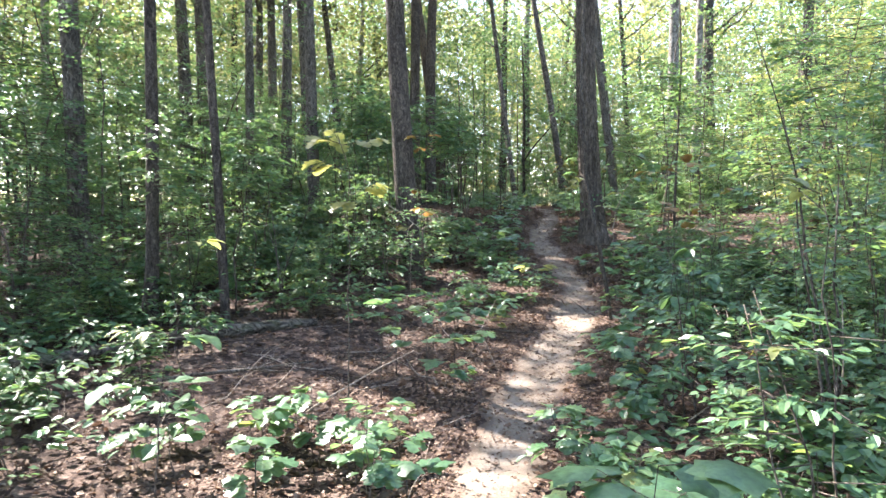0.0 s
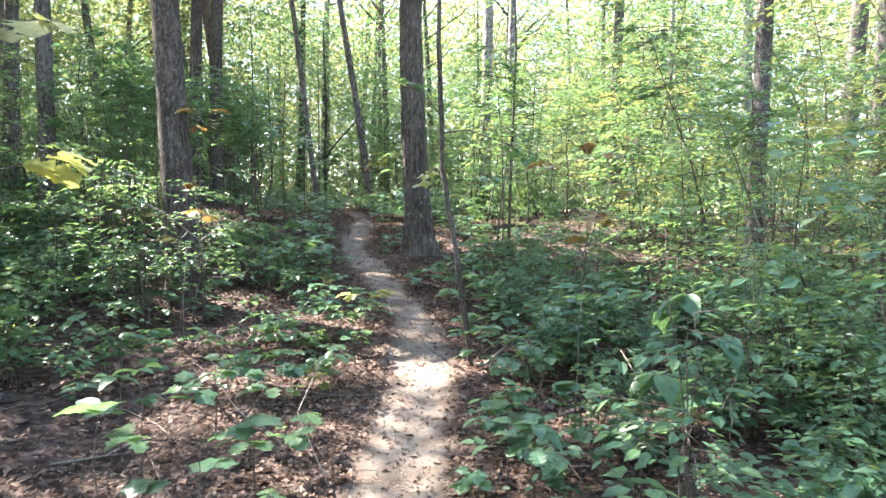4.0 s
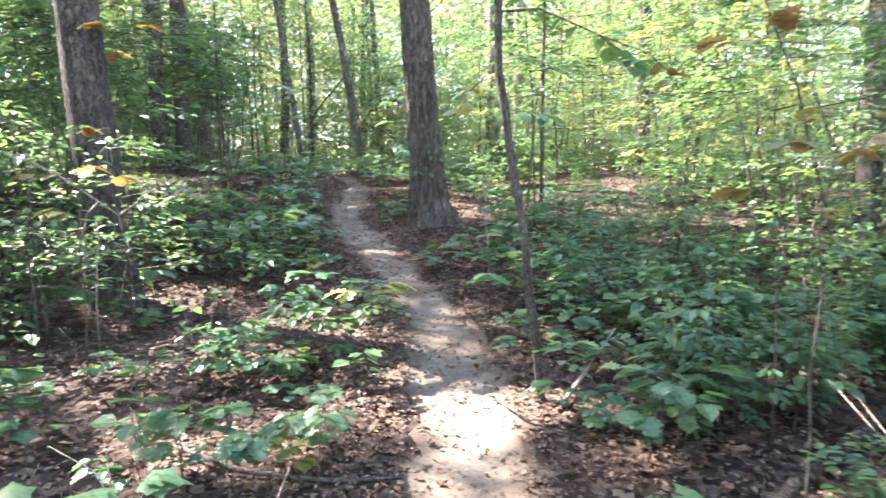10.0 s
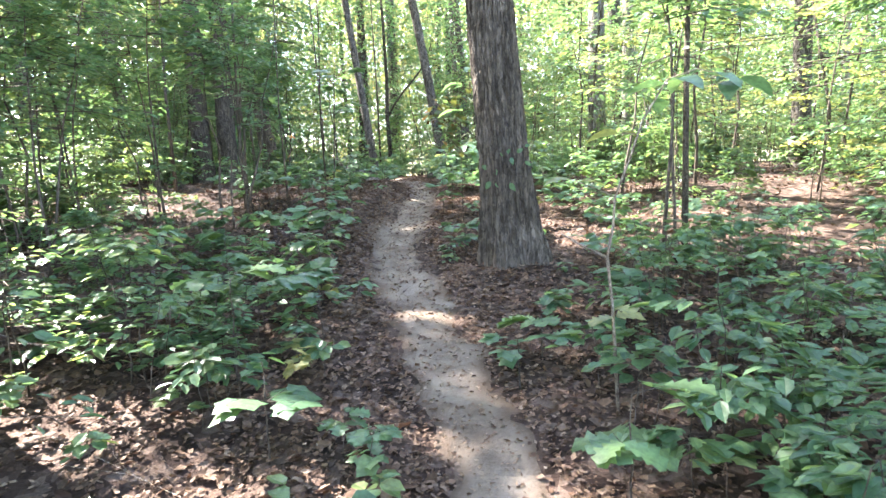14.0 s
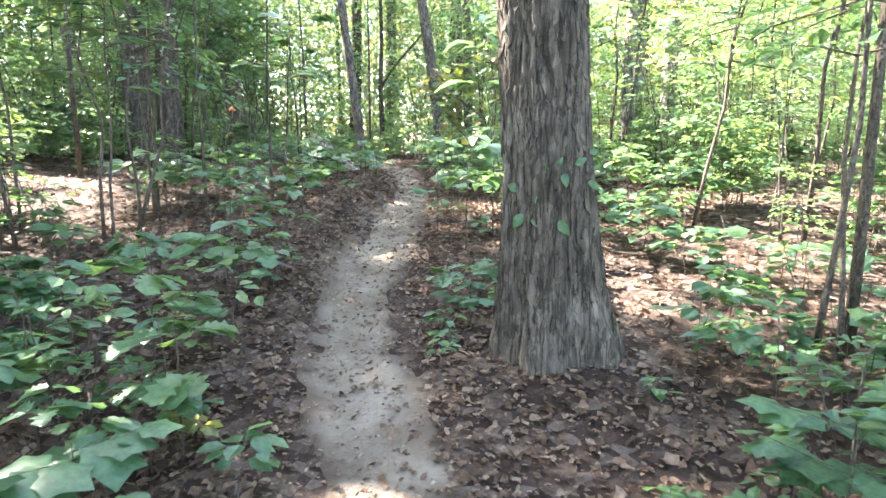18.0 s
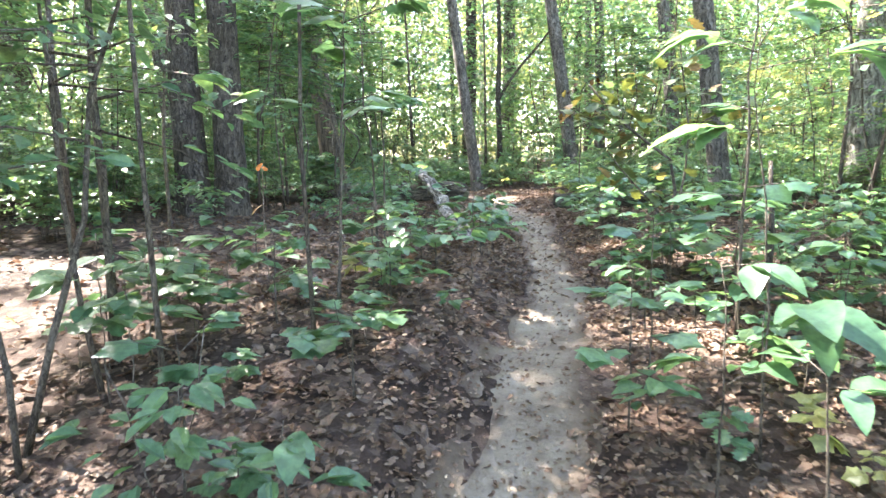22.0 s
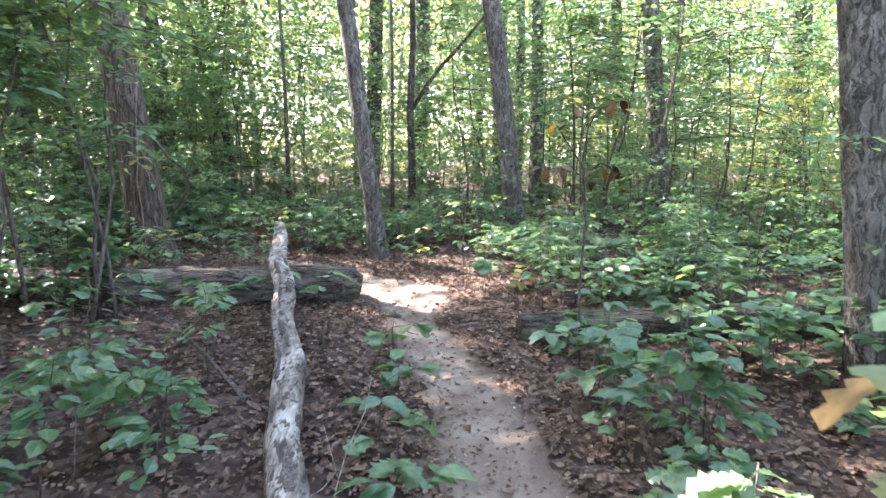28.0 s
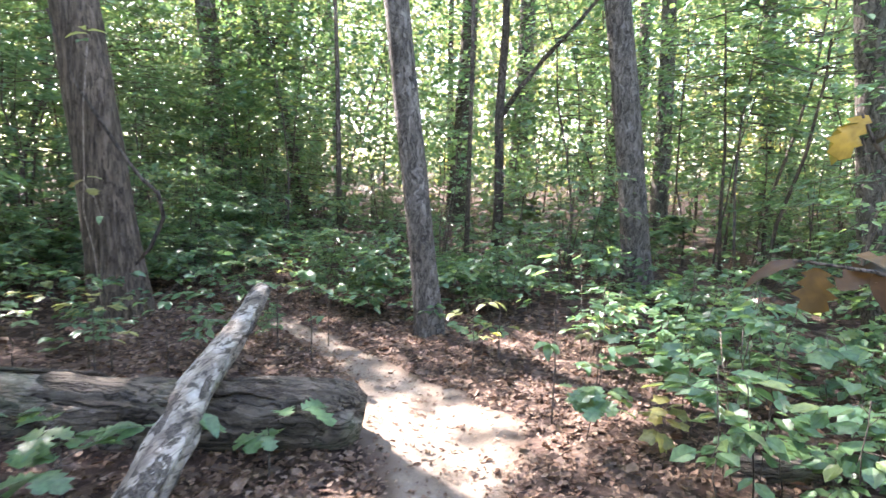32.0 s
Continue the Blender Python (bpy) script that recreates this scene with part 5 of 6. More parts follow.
def leafy(name, x, y, height, count, size, shape, material, label, lean=(0.0, 0.0), whorl=False, low=0.45, seed=0, reach=0.22, droop=-0.15, bark=BARK_THIN, radius=0.006):
    """A young plant whose broad leaves are parts of their own."""
    g = np.random.default_rng(seed)
    top = thing(name, (x, y, float(ground(x, y)) - 0.02), label, "seedling" if height < 1 else "sapling")
    s = np.linspace(0, 1, 9)[:, None]
    pts = s * [0, 0, height] + np.array([lean[0], lean[1], 0]) * s ** 1.4 + g.normal(0, 0.012, (9, 3)) * height * s
    part("stem", mesh_np("stem", *tube(pts, radius * (1 - 0.75 * s[:, 0]), 7)), bark, top)
    key = (shape, material.name)
    if key not in LEAF_SET:
        LEAF_SET[key] = mesh_np("leaf", *SHAPES[shape + "_fine" if shape + "_fine" in SHAPES else shape])
    ends = [1.0] * count if whorl else list(g.uniform(low, 1.0, count))
    if not whorl:
        twigs = max(3, count // 4)
        ta = g.uniform(0, 2 * np.pi) + np.arange(twigs) * 2.4
        tf = np.sort(g.uniform(low, 1.0, twigs))
        base = [np.array([np.interp(f, s[:, 0], pts[:, k]) for k in range(3)]) for f in tf]
        out = [np.array([np.cos(a), np.sin(a), g.uniform(0.0, 0.5)]) * reach * g.uniform(0.6, 1.3) for a in ta]
        for b, o in zip(base, out):
            q = np.linspace(0, 1, 4)[:, None]
            part("twig", mesh_np("twig", *tube(b + o * q, radius * 0.4 * (1 - 0.7 * q[:, 0]), 5)), bark, top)
    for i in range(count):
        if whorl:
            p, a = pts[-1], i * 2 * np.pi / count + g.normal(0, 0.15)
        else:
            k = i % twigs
            p, a = base[k] + out[k] * g.uniform(0.35, 1.0), ta[k] + g.normal(0, 0.8)
        m = frames_of(np.array([[np.cos(a), np.sin(a), droop + g.normal(0, 0.15)]]), 0.18, g)[0]
        lf = part("leaf", LEAF_SET[key], material, top)
        lf.matrix_basis = Matrix.Translation(p) @ Matrix(m).to_4x4() @ Matrix.Scale(size * g.uniform(0.75, 1.2), 4)
    return top


SEEDOAK, SEEDOVAL = "young oak with broad lobed green leaves", "young tree with a whorl of large oval leaves"
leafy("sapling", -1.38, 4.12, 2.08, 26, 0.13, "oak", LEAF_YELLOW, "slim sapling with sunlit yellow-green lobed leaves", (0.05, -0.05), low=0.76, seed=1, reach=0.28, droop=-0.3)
for k, (x, y, h) in enumerate([(-1.15, 3.55, 0.36), (-1.45, 3.75, 0.42), (-0.95, 3.8, 0.30), (-1.7, 3.5, 0.4), (-1.25, 4.0, 0.32), (-1.9, 3.9, 0.36), (-0.8, 3.35, 0.26), (-1.6, 3.2, 0.35)]):
    leafy("seedling", x, y, h, 12, 0.13, "oak" if k % 3 else "maple", LEAF, "oak seedling with lobed leaves bleached by full sun", seed=10 + k, reach=0.12)
leafy("seedling", -1.97, 2.85, 1.1, 14, 0.14, "wide", LEAF, "young shrub with pale sunlit oval leaves", (0.12, 0.0), seed=20, reach=0.2)
leafy("seedling", -2.38, 3.8, 1.45, 12, 0.11, "oval", LEAF_YELLOW, "young shrub with pale sunlit oval leaves", (-0.1, 0.0), seed=21, reach=0.3)
leafy("seedling", 0.30, 2.15, 0.72, 16, 0.19, "maple", LEAF, "maple seedling with broad dull green leaves", (0.03, 0.02), seed=22, reach=0.2)
leafy("seedling", 0.62, 2.5, 0.55, 14, 0.17, "maple", LEAF, "maple seedling with broad dull green leaves", seed=23, reach=0.2)
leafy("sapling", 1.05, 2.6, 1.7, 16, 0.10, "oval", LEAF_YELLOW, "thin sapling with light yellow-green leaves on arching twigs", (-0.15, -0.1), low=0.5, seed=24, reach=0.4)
leafy("sapling", 1.0, 4.95, 1.3, 22, 0.15, "wide", LEAF, "sapling with large drooping oval green leaves", (-0.06, -0.06), low=0.6, seed=25, reach=0.2, droop=-0.6)
leafy("seedling", -1.40, 5.0, 0.80, 5, 0.15, "wide", LEAF, "whorl of five pale sunlit leaves on a bare stem", whorl=True, seed=26, droop=0.3)
leafy("seedling", 0.50, 5.55, 0.50, 8, 0.18, "oval", LEAF, SEEDOVAL, whorl=True, seed=27, droop=-0.25)
leafy("sapling", 1.05, 6.5, 1.9, 22, 0.11, "oak", LEAF_BROWN, "sparse oak sapling with browning red leaves", (0.1, 0.1), low=0.35, seed=28, reach=0.35)
leafy("sapling", 1.5, 7.3, 1.6, 16, 0.11, "oak", LEAF_BROWN, "sparse oak sapling with browning red leaves", (0.0, 0.0), low=0.35, seed=29, reach=0.3)
leafy("seedling", -0.32, 8.75, 0.60, 12, 0.14, "oak", LEAF_YELLOW, "oak seedling with bright sunlit lobed leaves beside the path", (0.05, 0), seed=30, reach=0.14)
leafy("seedling", -0.55, 9.1, 0.42, 10, 0.13, "oak", LEAF, SEEDOAK, seed=31, reach=0.14)
def drawn(name, x, y, stems, foliage, label, bark, category="sapling"):
    """A young plant with its stems and leaves each set in place: stems of points over the ground, leaves at a place, a heading, a droop and a size."""
    top = thing(name, (x, y, float(ground(x, y)) - 0.02), label, category)
    for r, pts in stems:
        part("stem", mesh_np("stem", *tube(np.array(pts) - [x, y, 0], r * np.linspace(1, 0.5, len(pts)), 7)), bark, top)
    g = np.random.default_rng(int(abs(x * 1000)))
    for shape, material, px, py, pz, turn, droop, size in foliage:
        key = (shape, material.name)
        if key not in LEAF_SET:
            LEAF_SET[key] = mesh_np("leaf", *SHAPES[shape + "_fine" if shape + "_fine" in SHAPES else shape])
        a = radians(turn)
        lf = part("leaf", LEAF_SET[key], material, top)
        lf.matrix_basis = Matrix.Translation((px - x, py - y, pz)) @ Matrix(frames_of(np.array([[np.cos(a), np.sin(a), droop]]), 0.15, g)[0]).to_4x4() @ Matrix.Scale(size, 4)
    return top


drawn("sapling", 0.86, 10.5, [(0.009, [(0.87, 10.5, 0.0), (0.86, 10.5, 0.3), (0.85, 10.5, 0.55), (0.83, 10.5, 0.78), (0.86, 10.5, 0.93), (0.87, 10.5, 1.06), (0.94, 10.5, 1.23), (1.0, 10.5, 1.4), (1.12, 10.52, 1.58)]),
                             (0.007, [(0.83, 10.5, 0.78), (0.73, 10.5, 0.83), (0.62, 10.5, 0.90)]), (0.004, [(0.87, 10.5, 1.06), (0.78, 10.48, 1.10), (0.66, 10.46, 1.15)]), (0.004, [(0.98, 10.5, 1.34), (0.88, 10.5, 1.35)]),
                             (0.004, [(1.12, 10.52, 1.58), (1.25, 10.5, 1.62), (1.42, 10.48, 1.57)])],
      [("oak", LEAF_YELLOW, 0.86, 10.5, 0.54, -60, 0.1, 0.13), ("oak", LEAF_YELLOW, 0.85, 10.5, 0.50, 190, -0.2, 0.12), ("oak", LEAF_YELLOW, 0.87, 10.5, 0.50, 10, -0.05, 0.15), ("oak", LEAF, 0.86, 10.5, 0.45, 80, -0.2, 0.13),
       ("wide", LEAF_YELLOW, 0.70, 10.46, 1.14, 0, -0.1, 0.13), ("wide", LEAF_YELLOW, 0.66, 10.46, 1.15, 185, -0.05, 0.13), ("wide", LEAF_YELLOW, 0.89, 10.5, 1.35, 180, -0.15, 0.17), ("wide", LEAF_YELLOW, 0.9, 10.5, 1.36, 20, -0.3, 0.12),
       ("wide", LEAF, 1.10, 10.5, 1.56, 170, -0.15, 0.19), ("wide", LEAF, 1.14, 10.5, 1.58, -70, -0.2, 0.20), ("wide", LEAF, 1.22, 10.5, 1.60, 100, -0.2, 0.19), ("wide", LEAF, 1.3, 10.5, 1.6, -60, -0.35, 0.19),
       ("wide", LEAF, 1.42, 10.48, 1.57, 10, -0.3, 0.2), ("oval", LEAF_BROWN, 1.3, 10.5, 1.66, 20, 0.05, 0.14), ("wide", LEAF, 1.4, 10.48, 1.56, -120, -0.5, 0.17), ("wide", LEAF, 1.05, 10.5, 1.5, 60, -0.2, 0.17)],
      "thin pale forked stem with a few bright lobed leaves", TWIG)
for k, (x, y, h) in enumerate([(-0.75, 10.3, 0.5), (-1.1, 11.0, 0.7), (-0.85, 12.3, 0.55), (-1.2, 12.9, 0.6), (-0.9, 11.7, 0.45), (-1.5, 12.2, 0.6), (-1.0, 13.5, 0.5), (0.62, 11.2, 0.35), (1.35, 12.0, 0.5), (0.7, 9.7, 0.5)]):
    leafy("seedling", x, y, h, 14, 0.16, "oak" if k % 4 else "maple", LEAF, SEEDOAK, seed=40 + k, reach=0.17)
leafy("seedling", 0.63, 14.92, 0.75, 15, 0.22, "oval", LEAF, "sapling with pale sunlit oval leaves in loose whorls", (-0.08, -0.05), seed=60, reach=0.22)
leafy("sapling", 0.56, 15.36, 1.6, 18, 0.21, "oval", LEAF, "hickory sapling with very large green leaflets overhead", (-0.1, -0.1), low=0.75, seed=61, reach=0.3)
leafy("seedling", 0.32, 15.0, 0.9, 9, 0.16, "wide", LEAF, "seedling with large rounded pale green leaves", seed=62, reach=0.16)
for k, (x, y, h, n) in enumerate([(-1.63, 16.0, 0.55, 16), (-1.3, 16.7, 0.45, 14), (-1.08, 16.25, 0.42, 12), (-1.15, 16.45, 0.65, 14), (0.1, 15.55, 0.72, 12), (-1.9, 16.6, 0.5, 14), (-1.0, 15.3, 0.42, 12), (-1.5, 14.9, 0.5, 14), (-0.95, 14.5, 0.4, 12),
                                  (-2.1, 15.3, 0.6, 14), (0.55, 17.3, 0.5, 14), (0.3, 16.6, 0.4, 10), (-2.4, 17.4, 0.5, 12), (-1.7, 18.1, 0.45, 12), (0.35, 18.4, 0.45, 12), (0.25, 19.2, 0.4, 12)]):
    leafy("seedling", x, y, h, n, 0.125, ("oak", "maple", "wide")[k % 3], LEAF, "seedling with broad flat blue-green leaves in shade", seed=400 + k, reach=0.2, droop=-0.05)
leafy("sapling", 0.76, 16.5, 1.9, 26, 0.15, "maple", LEAF, "thin dark sapling with layers of broad blue-green leaves", (0.03, 0.0), low=0.35, seed=430, reach=0.4, radius=0.012)
leafy("sapling", -1.44, 17.35, 1.9, 18, 0.13, "wide", LEAF, "thin dark sapling with layers of broad blue-green leaves", (-0.1, 0.0), low=0.5, seed=431, reach=0.4, radius=0.011)
leafy("sapling", -2.2, 14.6, 1.9, 26, 0.15, "maple", LEAF, "thin dark sapling with layers of broad blue-green leaves", (0.05, 0.0), low=0.55, seed=432, reach=0.45, radius=0.012)
leafy("seedling", 0.22, 15.85, 0.9, 20, 0.125, "maple", LEAF, "maple seedling with broad dull green leaves", seed=63, reach=0.27, droop=-0.05)
leafy("seedling", 0.85, 16.9, 0.75, 16, 0.16, "oak", LEAF, "young oak with broad dull green leaves", seed=64, reach=0.2)
g4 = np.random.default_rng(65)
OAK_STEMS = [(0.016, [(0.70, 18.2, 0.0), (0.71, 18.2, 0.33), (0.72, 18.2, 0.60), (0.68, 18.2, 0.82), (0.36, 18.15, 1.07), (0.17, 18.15, 1.27), (0.05, 18.1, 1.40)]), (0.011, [(0.71, 18.2, 0.33), (0.80, 18.25, 0.7), (0.82, 18.25, 1.05), (0.75, 18.2, 1.5), (0.72, 18.2, 1.75)]),
             (0.010, [(0.70, 18.2, 0.25), (0.55, 18.1, 0.48), (0.30, 18.1, 0.76), (0.18, 18.1, 0.92)]), (0.007, [(0.36, 18.15, 1.07), (0.42, 18.2, 1.3), (0.40, 18.2, 1.55)]), (0.006, [(0.82, 18.25, 1.05), (1.1, 18.3, 1.2), (1.35, 18.35, 1.25)]), (0.006, [(0.36, 18.15, 1.07), (0.12, 18.12, 1.12), (-0.06, 18.1, 1.2)])]
OAK_LEAVES = []
for k, (_, pts) in enumerate(OAK_STEMS):
    for i in range((46, 34, 26, 26, 22, 24)[k]):
        f = g4.uniform(0.5 if k < 2 else 0.3, 1.0) * (len(pts) - 1)
        p = [np.interp(f, np.arange(len(pts)), [q[c] for q in pts]) + g4.normal(0, 0.08) for c in range(3)]
        OAK_LEAVES.append(("oak", LEAF_BROWN if (i + k) % 6 == 0 else LEAF if i % 4 == 0 else LEAF_OLIVE, *p, g4.uniform(0, 360), g4.uniform(-0.7, 0.1), g4.uniform(0.10, 0.155)))
drawn("sapling", 0.70, 18.2, OAK_STEMS, OAK_LEAVES, "young oak with olive and browning leaves on a forked stem", BARK_THIN)
leafy("sapling", -1.32, 16.1, 1.75, 30, 0.17, "maple", LEAF, "tall thin sapling with broad green leaves high on the stem", (0.1, 0.0), low=0.55, seed=66, reach=0.36, radius=0.011)
leafy("sapling", -1.55, 17.95, 1.65, 30, 0.115, "maple", LEAF, "tall thin sapling with broad green leaves high on the stem", (0.0, 0.05), low=0.6, seed=67, reach=0.3, radius=0.01)
leafy("sapling", -2.35, 15.7, 2.0, 18, 0.16, "wide", LEAF, "tall thin sapling with broad green leaves high on the stem", (0.0, 0.0), low=0.6, seed=68, reach=0.5, radius=0.024)
HICKORY = [(0.307, 21.244, 1.66, 60), (0.307, 21.244, 1.685, 150), (0.32, 21.244, 1.611, 330), (0.258, 21.257, 1.648, 240), (0.172, 21.281, 1.611, 200), (0.073, 21.306, 1.648, 120), (0.073, 21.306, 1.611, 250), (-0.062, 21.343, 1.537, 190), (-0.075, 21.343, 1.525, 100), (-0.038, 21.343, 1.488, 300), (-0.136, 21.355, 1.266, 180), (-0.112, 21.355, 1.254, 250), (-0.013, 21.343, 1.254, 270), (0.036, 21.33, 1.241, 130), (0.197, 21.293, 1.291, 10), (0.209, 21.293, 1.278, 300), (0.147, 21.306, 1.254, 230), (0.11, 21.306, 1.118, 170), (0.135, 21.306, 1.093, 340), (0.283, 21.281, 1.278, 40), (0.307, 21.281, 1.241, 200), (-0.075, 21.343, 1.217, 20), (0.172, 21.306, 1.18, 90)]
drawn("sapling", 0.125, 21.279, [(0.009, [(0.125, 21.279, 0.0), (0.105, 21.279, 0.5), (0.125, 21.279, 0.97), (0.12, 21.298, 1.106), (0.098, 21.316, 1.278), (0.123, 21.311, 1.5), (0.18, 21.29, 1.611), (0.307, 21.249, 1.66)]), (0.005, [(0.098, 21.316, 1.278), (-0.043, 21.344, 1.488), (-0.067, 21.345, 1.537)]), (0.005, [(0.113, 21.31, 1.217), (-0.022, 21.338, 1.254), (-0.154, 21.359, 1.266)]), (0.005, [(0.108, 21.311, 1.217), (0.204, 21.291, 1.291), (0.295, 21.281, 1.278)])],
      [("oak" if k % 2 else "oval", WITHERED if k > 9 or k % 3 == 0 else GOLDEN, x, y, h, turn, (-0.9, 0.5, -0.4, -1.6)[k % 4], (0.10, 0.11, 0.12, 0.09)[k % 4]) for k, (x, y, h, turn) in enumerate(HICKORY)], "hickory sapling with curling yellow-brown leaves", BARK_THIN)
for k, (x, y, h) in enumerate([(-1.12, 24.05, 0.6), (-0.60, 23.4, 0.85), (-1.0, 24.5, 0.45), (-0.35, 23.9, 0.5), (-0.3, 24.4, 0.6), (-2.3, 24.6, 0.5)]):
    leafy("seedling", x, y, h, 11, 0.11, "oval", LEAF if k % 2 else LEAF_YELLOW, "thin seedling with sunlit leaves at the bend of the path", seed=72 + k, reach=0.16)
for k, (x, y, h) in enumerate([(0.35, 21.5, 0.45), (0.75, 21.3, 0.5), (0.1, 20.6, 0.35), (0.5, 20.2, 0.4), (-0.95, 20.6, 0.25), (-1.05, 21.3, 0.3), (-2.1, 22.3, 0.35), (-2.6, 22.25, 0.4), (-3.1, 22.15, 0.4), (-1.8, 22.55, 0.3), (-3.6, 22.1, 0.45), (-2.4, 22.05, 0.3), (0.0, 21.5, 0.35), (0.95, 21.6, 0.4), (1.55, 21.7, 0.5), (-0.8, 18.9, 0.3), (-0.78, 19.3, 0.3), (-0.88, 19.8, 0.28), (-1.0, 20.2, 0.3), (-3.2, 21.3, 0.4), (-0.75, 17.7, 0.4), (-1.0, 17.2, 0.45), (-0.85, 18.1, 0.45), (-0.68, 18.35, 0.3), (-1.1, 17.7, 0.4)]):
    leafy("seedling", x, y, h, 13, 0.13, "oak" if k % 2 else "wide", LEAF, SEEDOAK if k % 2 else "seedling with oval green leaves beside a log", seed=80 + k, reach=0.15)

# leafy young growth along the back of the thick log and before the mossy one
g5 = np.random.default_rng(515)
for k in range(30):
    x = -1.95 - 4.6 * (k + g5.uniform(0, 1)) / 30
    y, h = g5.uniform(23.15, 24.5), g5.uniform(0.38, 0.72)
    if not clear_of_sun(x, y, h, 0.2) or abs(x + 2.36) < 0.22 and y < 23.7:
        continue
    leafy("seedling", x, y, h, 18, 0.085, ("oval", "wide", "oak")[k % 3], LEAF if k % 4 else LEAF_YELLOW, "leafy seedling growing behind the thick rotting log", seed=520 + k, reach=0.24, low=0.35, droop=-0.1)
for k, (x, y, h) in enumerate([(0.95, 21.35, 0.62), (1.25, 21.55, 0.75), (1.5, 21.3, 0.55), (2.2, 21.6, 0.7), (2.6, 21.5, 0.6)]):
    leafy("seedling", x, y, h, 24, 0.11, ("maple", "wide")[k % 2], LEAF, "bushy young plant with broad leaves before a mossy log", seed=560 + k, reach=0.3, low=0.3, droop=-0.15)

for k, (x, y, h) in enumerate([(-1.05, 5.15, 0.62), (-1.45, 5.7, 0.7), (-0.95, 5.95, 0.5), (-1.75, 6.3, 0.7), (-1.3, 6.7, 0.55), (-0.85, 6.6, 0.4), (-1.15, 7.4, 0.5), (0.45, 5.9, 0.4), (0.75, 6.3, 0.5), (1.1, 5.6, 0.6), (0.95, 7.3, 0.45)]):
    leafy("seedling", x, y, h, 16, 0.125, ("maple", "oak", "oak", "wide")[k % 4], LEAF, "seedling with broad dull green leaves over brown litter", seed=140 + k, reach=0.24, droop=-0.08)

for k, (x, y, h) in enumerate([(1.3, 11.75, 0.5), (1.6, 12.2, 0.55), (1.12, 11.45, 0.38), (1.85, 11.6, 0.6), (0.45, 10.9, 0.32)]):
    leafy("seedling", x, y, h, 16, 0.12, ("maple", "oak")[k % 2], LEAF, "seedling with broad green leaves near the massive tree", seed=170 + k, reach=0.24, droop=-0.08)
leafy("seedling", 0.28, 13.5, 0.30, 13, 0.12, "maple", LEAF, "maple seedling with broad leaves at the foot of the massive tree", seed=160, reach=0.22, droop=-0.05)
leafy("seedling", 0.16, 13.2, 0.26, 9, 0.06, "wide", LEAF, "small seedling with round leaves beside the path", seed=161, reach=0.1)

# a creeper on the bark of the massive tree
creeper = thing("climbing_vine", (0.69, 13.17, float(ground(0.69, 13.17))), "thin creeper with small paired green leaves on the old trunk", "vine")
LEAF_SET["creeper"] = mesh_np("leaf", *SHAPES["wide_fine"])
g3 = np.random.default_rng(303)


def on_bark(turn, h, off):
    a, r = radians(turn), 0.211 * (1 - 0.62 * h / 19) * (1 + 0.4 * math.exp(-h / 0.38)) + off
    return np.array([-0.03 * h + r * math.cos(a), r * math.sin(a), h])


for turns, heights in (((-134, -128, -132, -118, -110), (0.05, 0.4, 0.7, 0.85, 1.0)), ((-95, -94, -88, -76, -62), (0.3, 0.6, 0.8, 0.9, 0.95))):
    h = np.linspace(heights[0], heights[-1], 12)
    part("stem", mesh_np("stem", *tube([on_bark(np.interp(q, heights, turns), q, 0.02) for q in h], np.full(12, 0.003), 5)), BARK_THIN, creeper)
for turn, h, way, size in ((-114, 0.9, -30, 0.05), (-97, 0.89, 60, 0.05), (-90, 0.86, -80, 0.065), (-78, 0.9, 30, 0.06), (-63, 0.82, -30, 0.07), (-139, 0.78, 160, 0.07), (-126, 0.77, -40, 0.075), (-134, 0.67, -120, 0.08), (-122, 0.67, -50, 0.075),
                           (-95, 0.65, -60, 0.08), (-60, 0.95, 10, 0.05), (-110, 1.05, -120, 0.05)):
    p, a = on_bark(turn, h, 0.034), radians(way)
    out = np.array([math.cos(radians(turn)), math.sin(radians(turn)), 0.0])
    side = np.array([-out[1], out[0], 0.0])
    y = side * math.cos(a) + np.array([0, 0, 1.0]) * math.sin(a) + out * 0.35
    y /= np.linalg.norm(y)
    x = np.cross(y, out + g3.normal(0, 0.2, 3))
    x /= np.linalg.norm(x)
    lf = part("leaf", LEAF_SET["creeper"], LEAF, creeper)
    lf.matrix_basis = Matrix.Translation(p) @ Matrix(np.stack([x, y, np.cross(x, y)], 1)).to_4x4() @ Matrix.Scale(size, 4)
single("hanging_vine", mesh_np("hanging_vine", *tube(np.array([(-4.08, 24.83, 0.45), (-3.92, 24.8, 0.6), (-3.78, 24.78, 0.85), (-3.82, 24.78, 1.05), (-4.0, 24.8, 1.18), (-4.2, 24.78, 1.45), (-4.5, 24.75, 1.9), (-4.75, 24.76, 2.5)]) + [0, 0, float(ground(-4.2, 24.9))],
    [0.010, 0.016, 0.018, 0.018, 0.016, 0.015, 0.013, 0.01], 7, 0.1, 3)), BARK_DARK, "dark woody vine looping off a broad trunk", "vine")
single("bark_flake", mesh_np("bark_flake", *tube([(-1.26, 22.43, 1.535), (-1.21, 22.42, 1.545), (-1.15, 22.41, 1.545), (-1.10, 22.42, 1.535)], [0.012, 0.024, 0.026, 0.010], 9, 0.3, 12)), ROT, "curled red-brown flake of bark on the path", "bark")

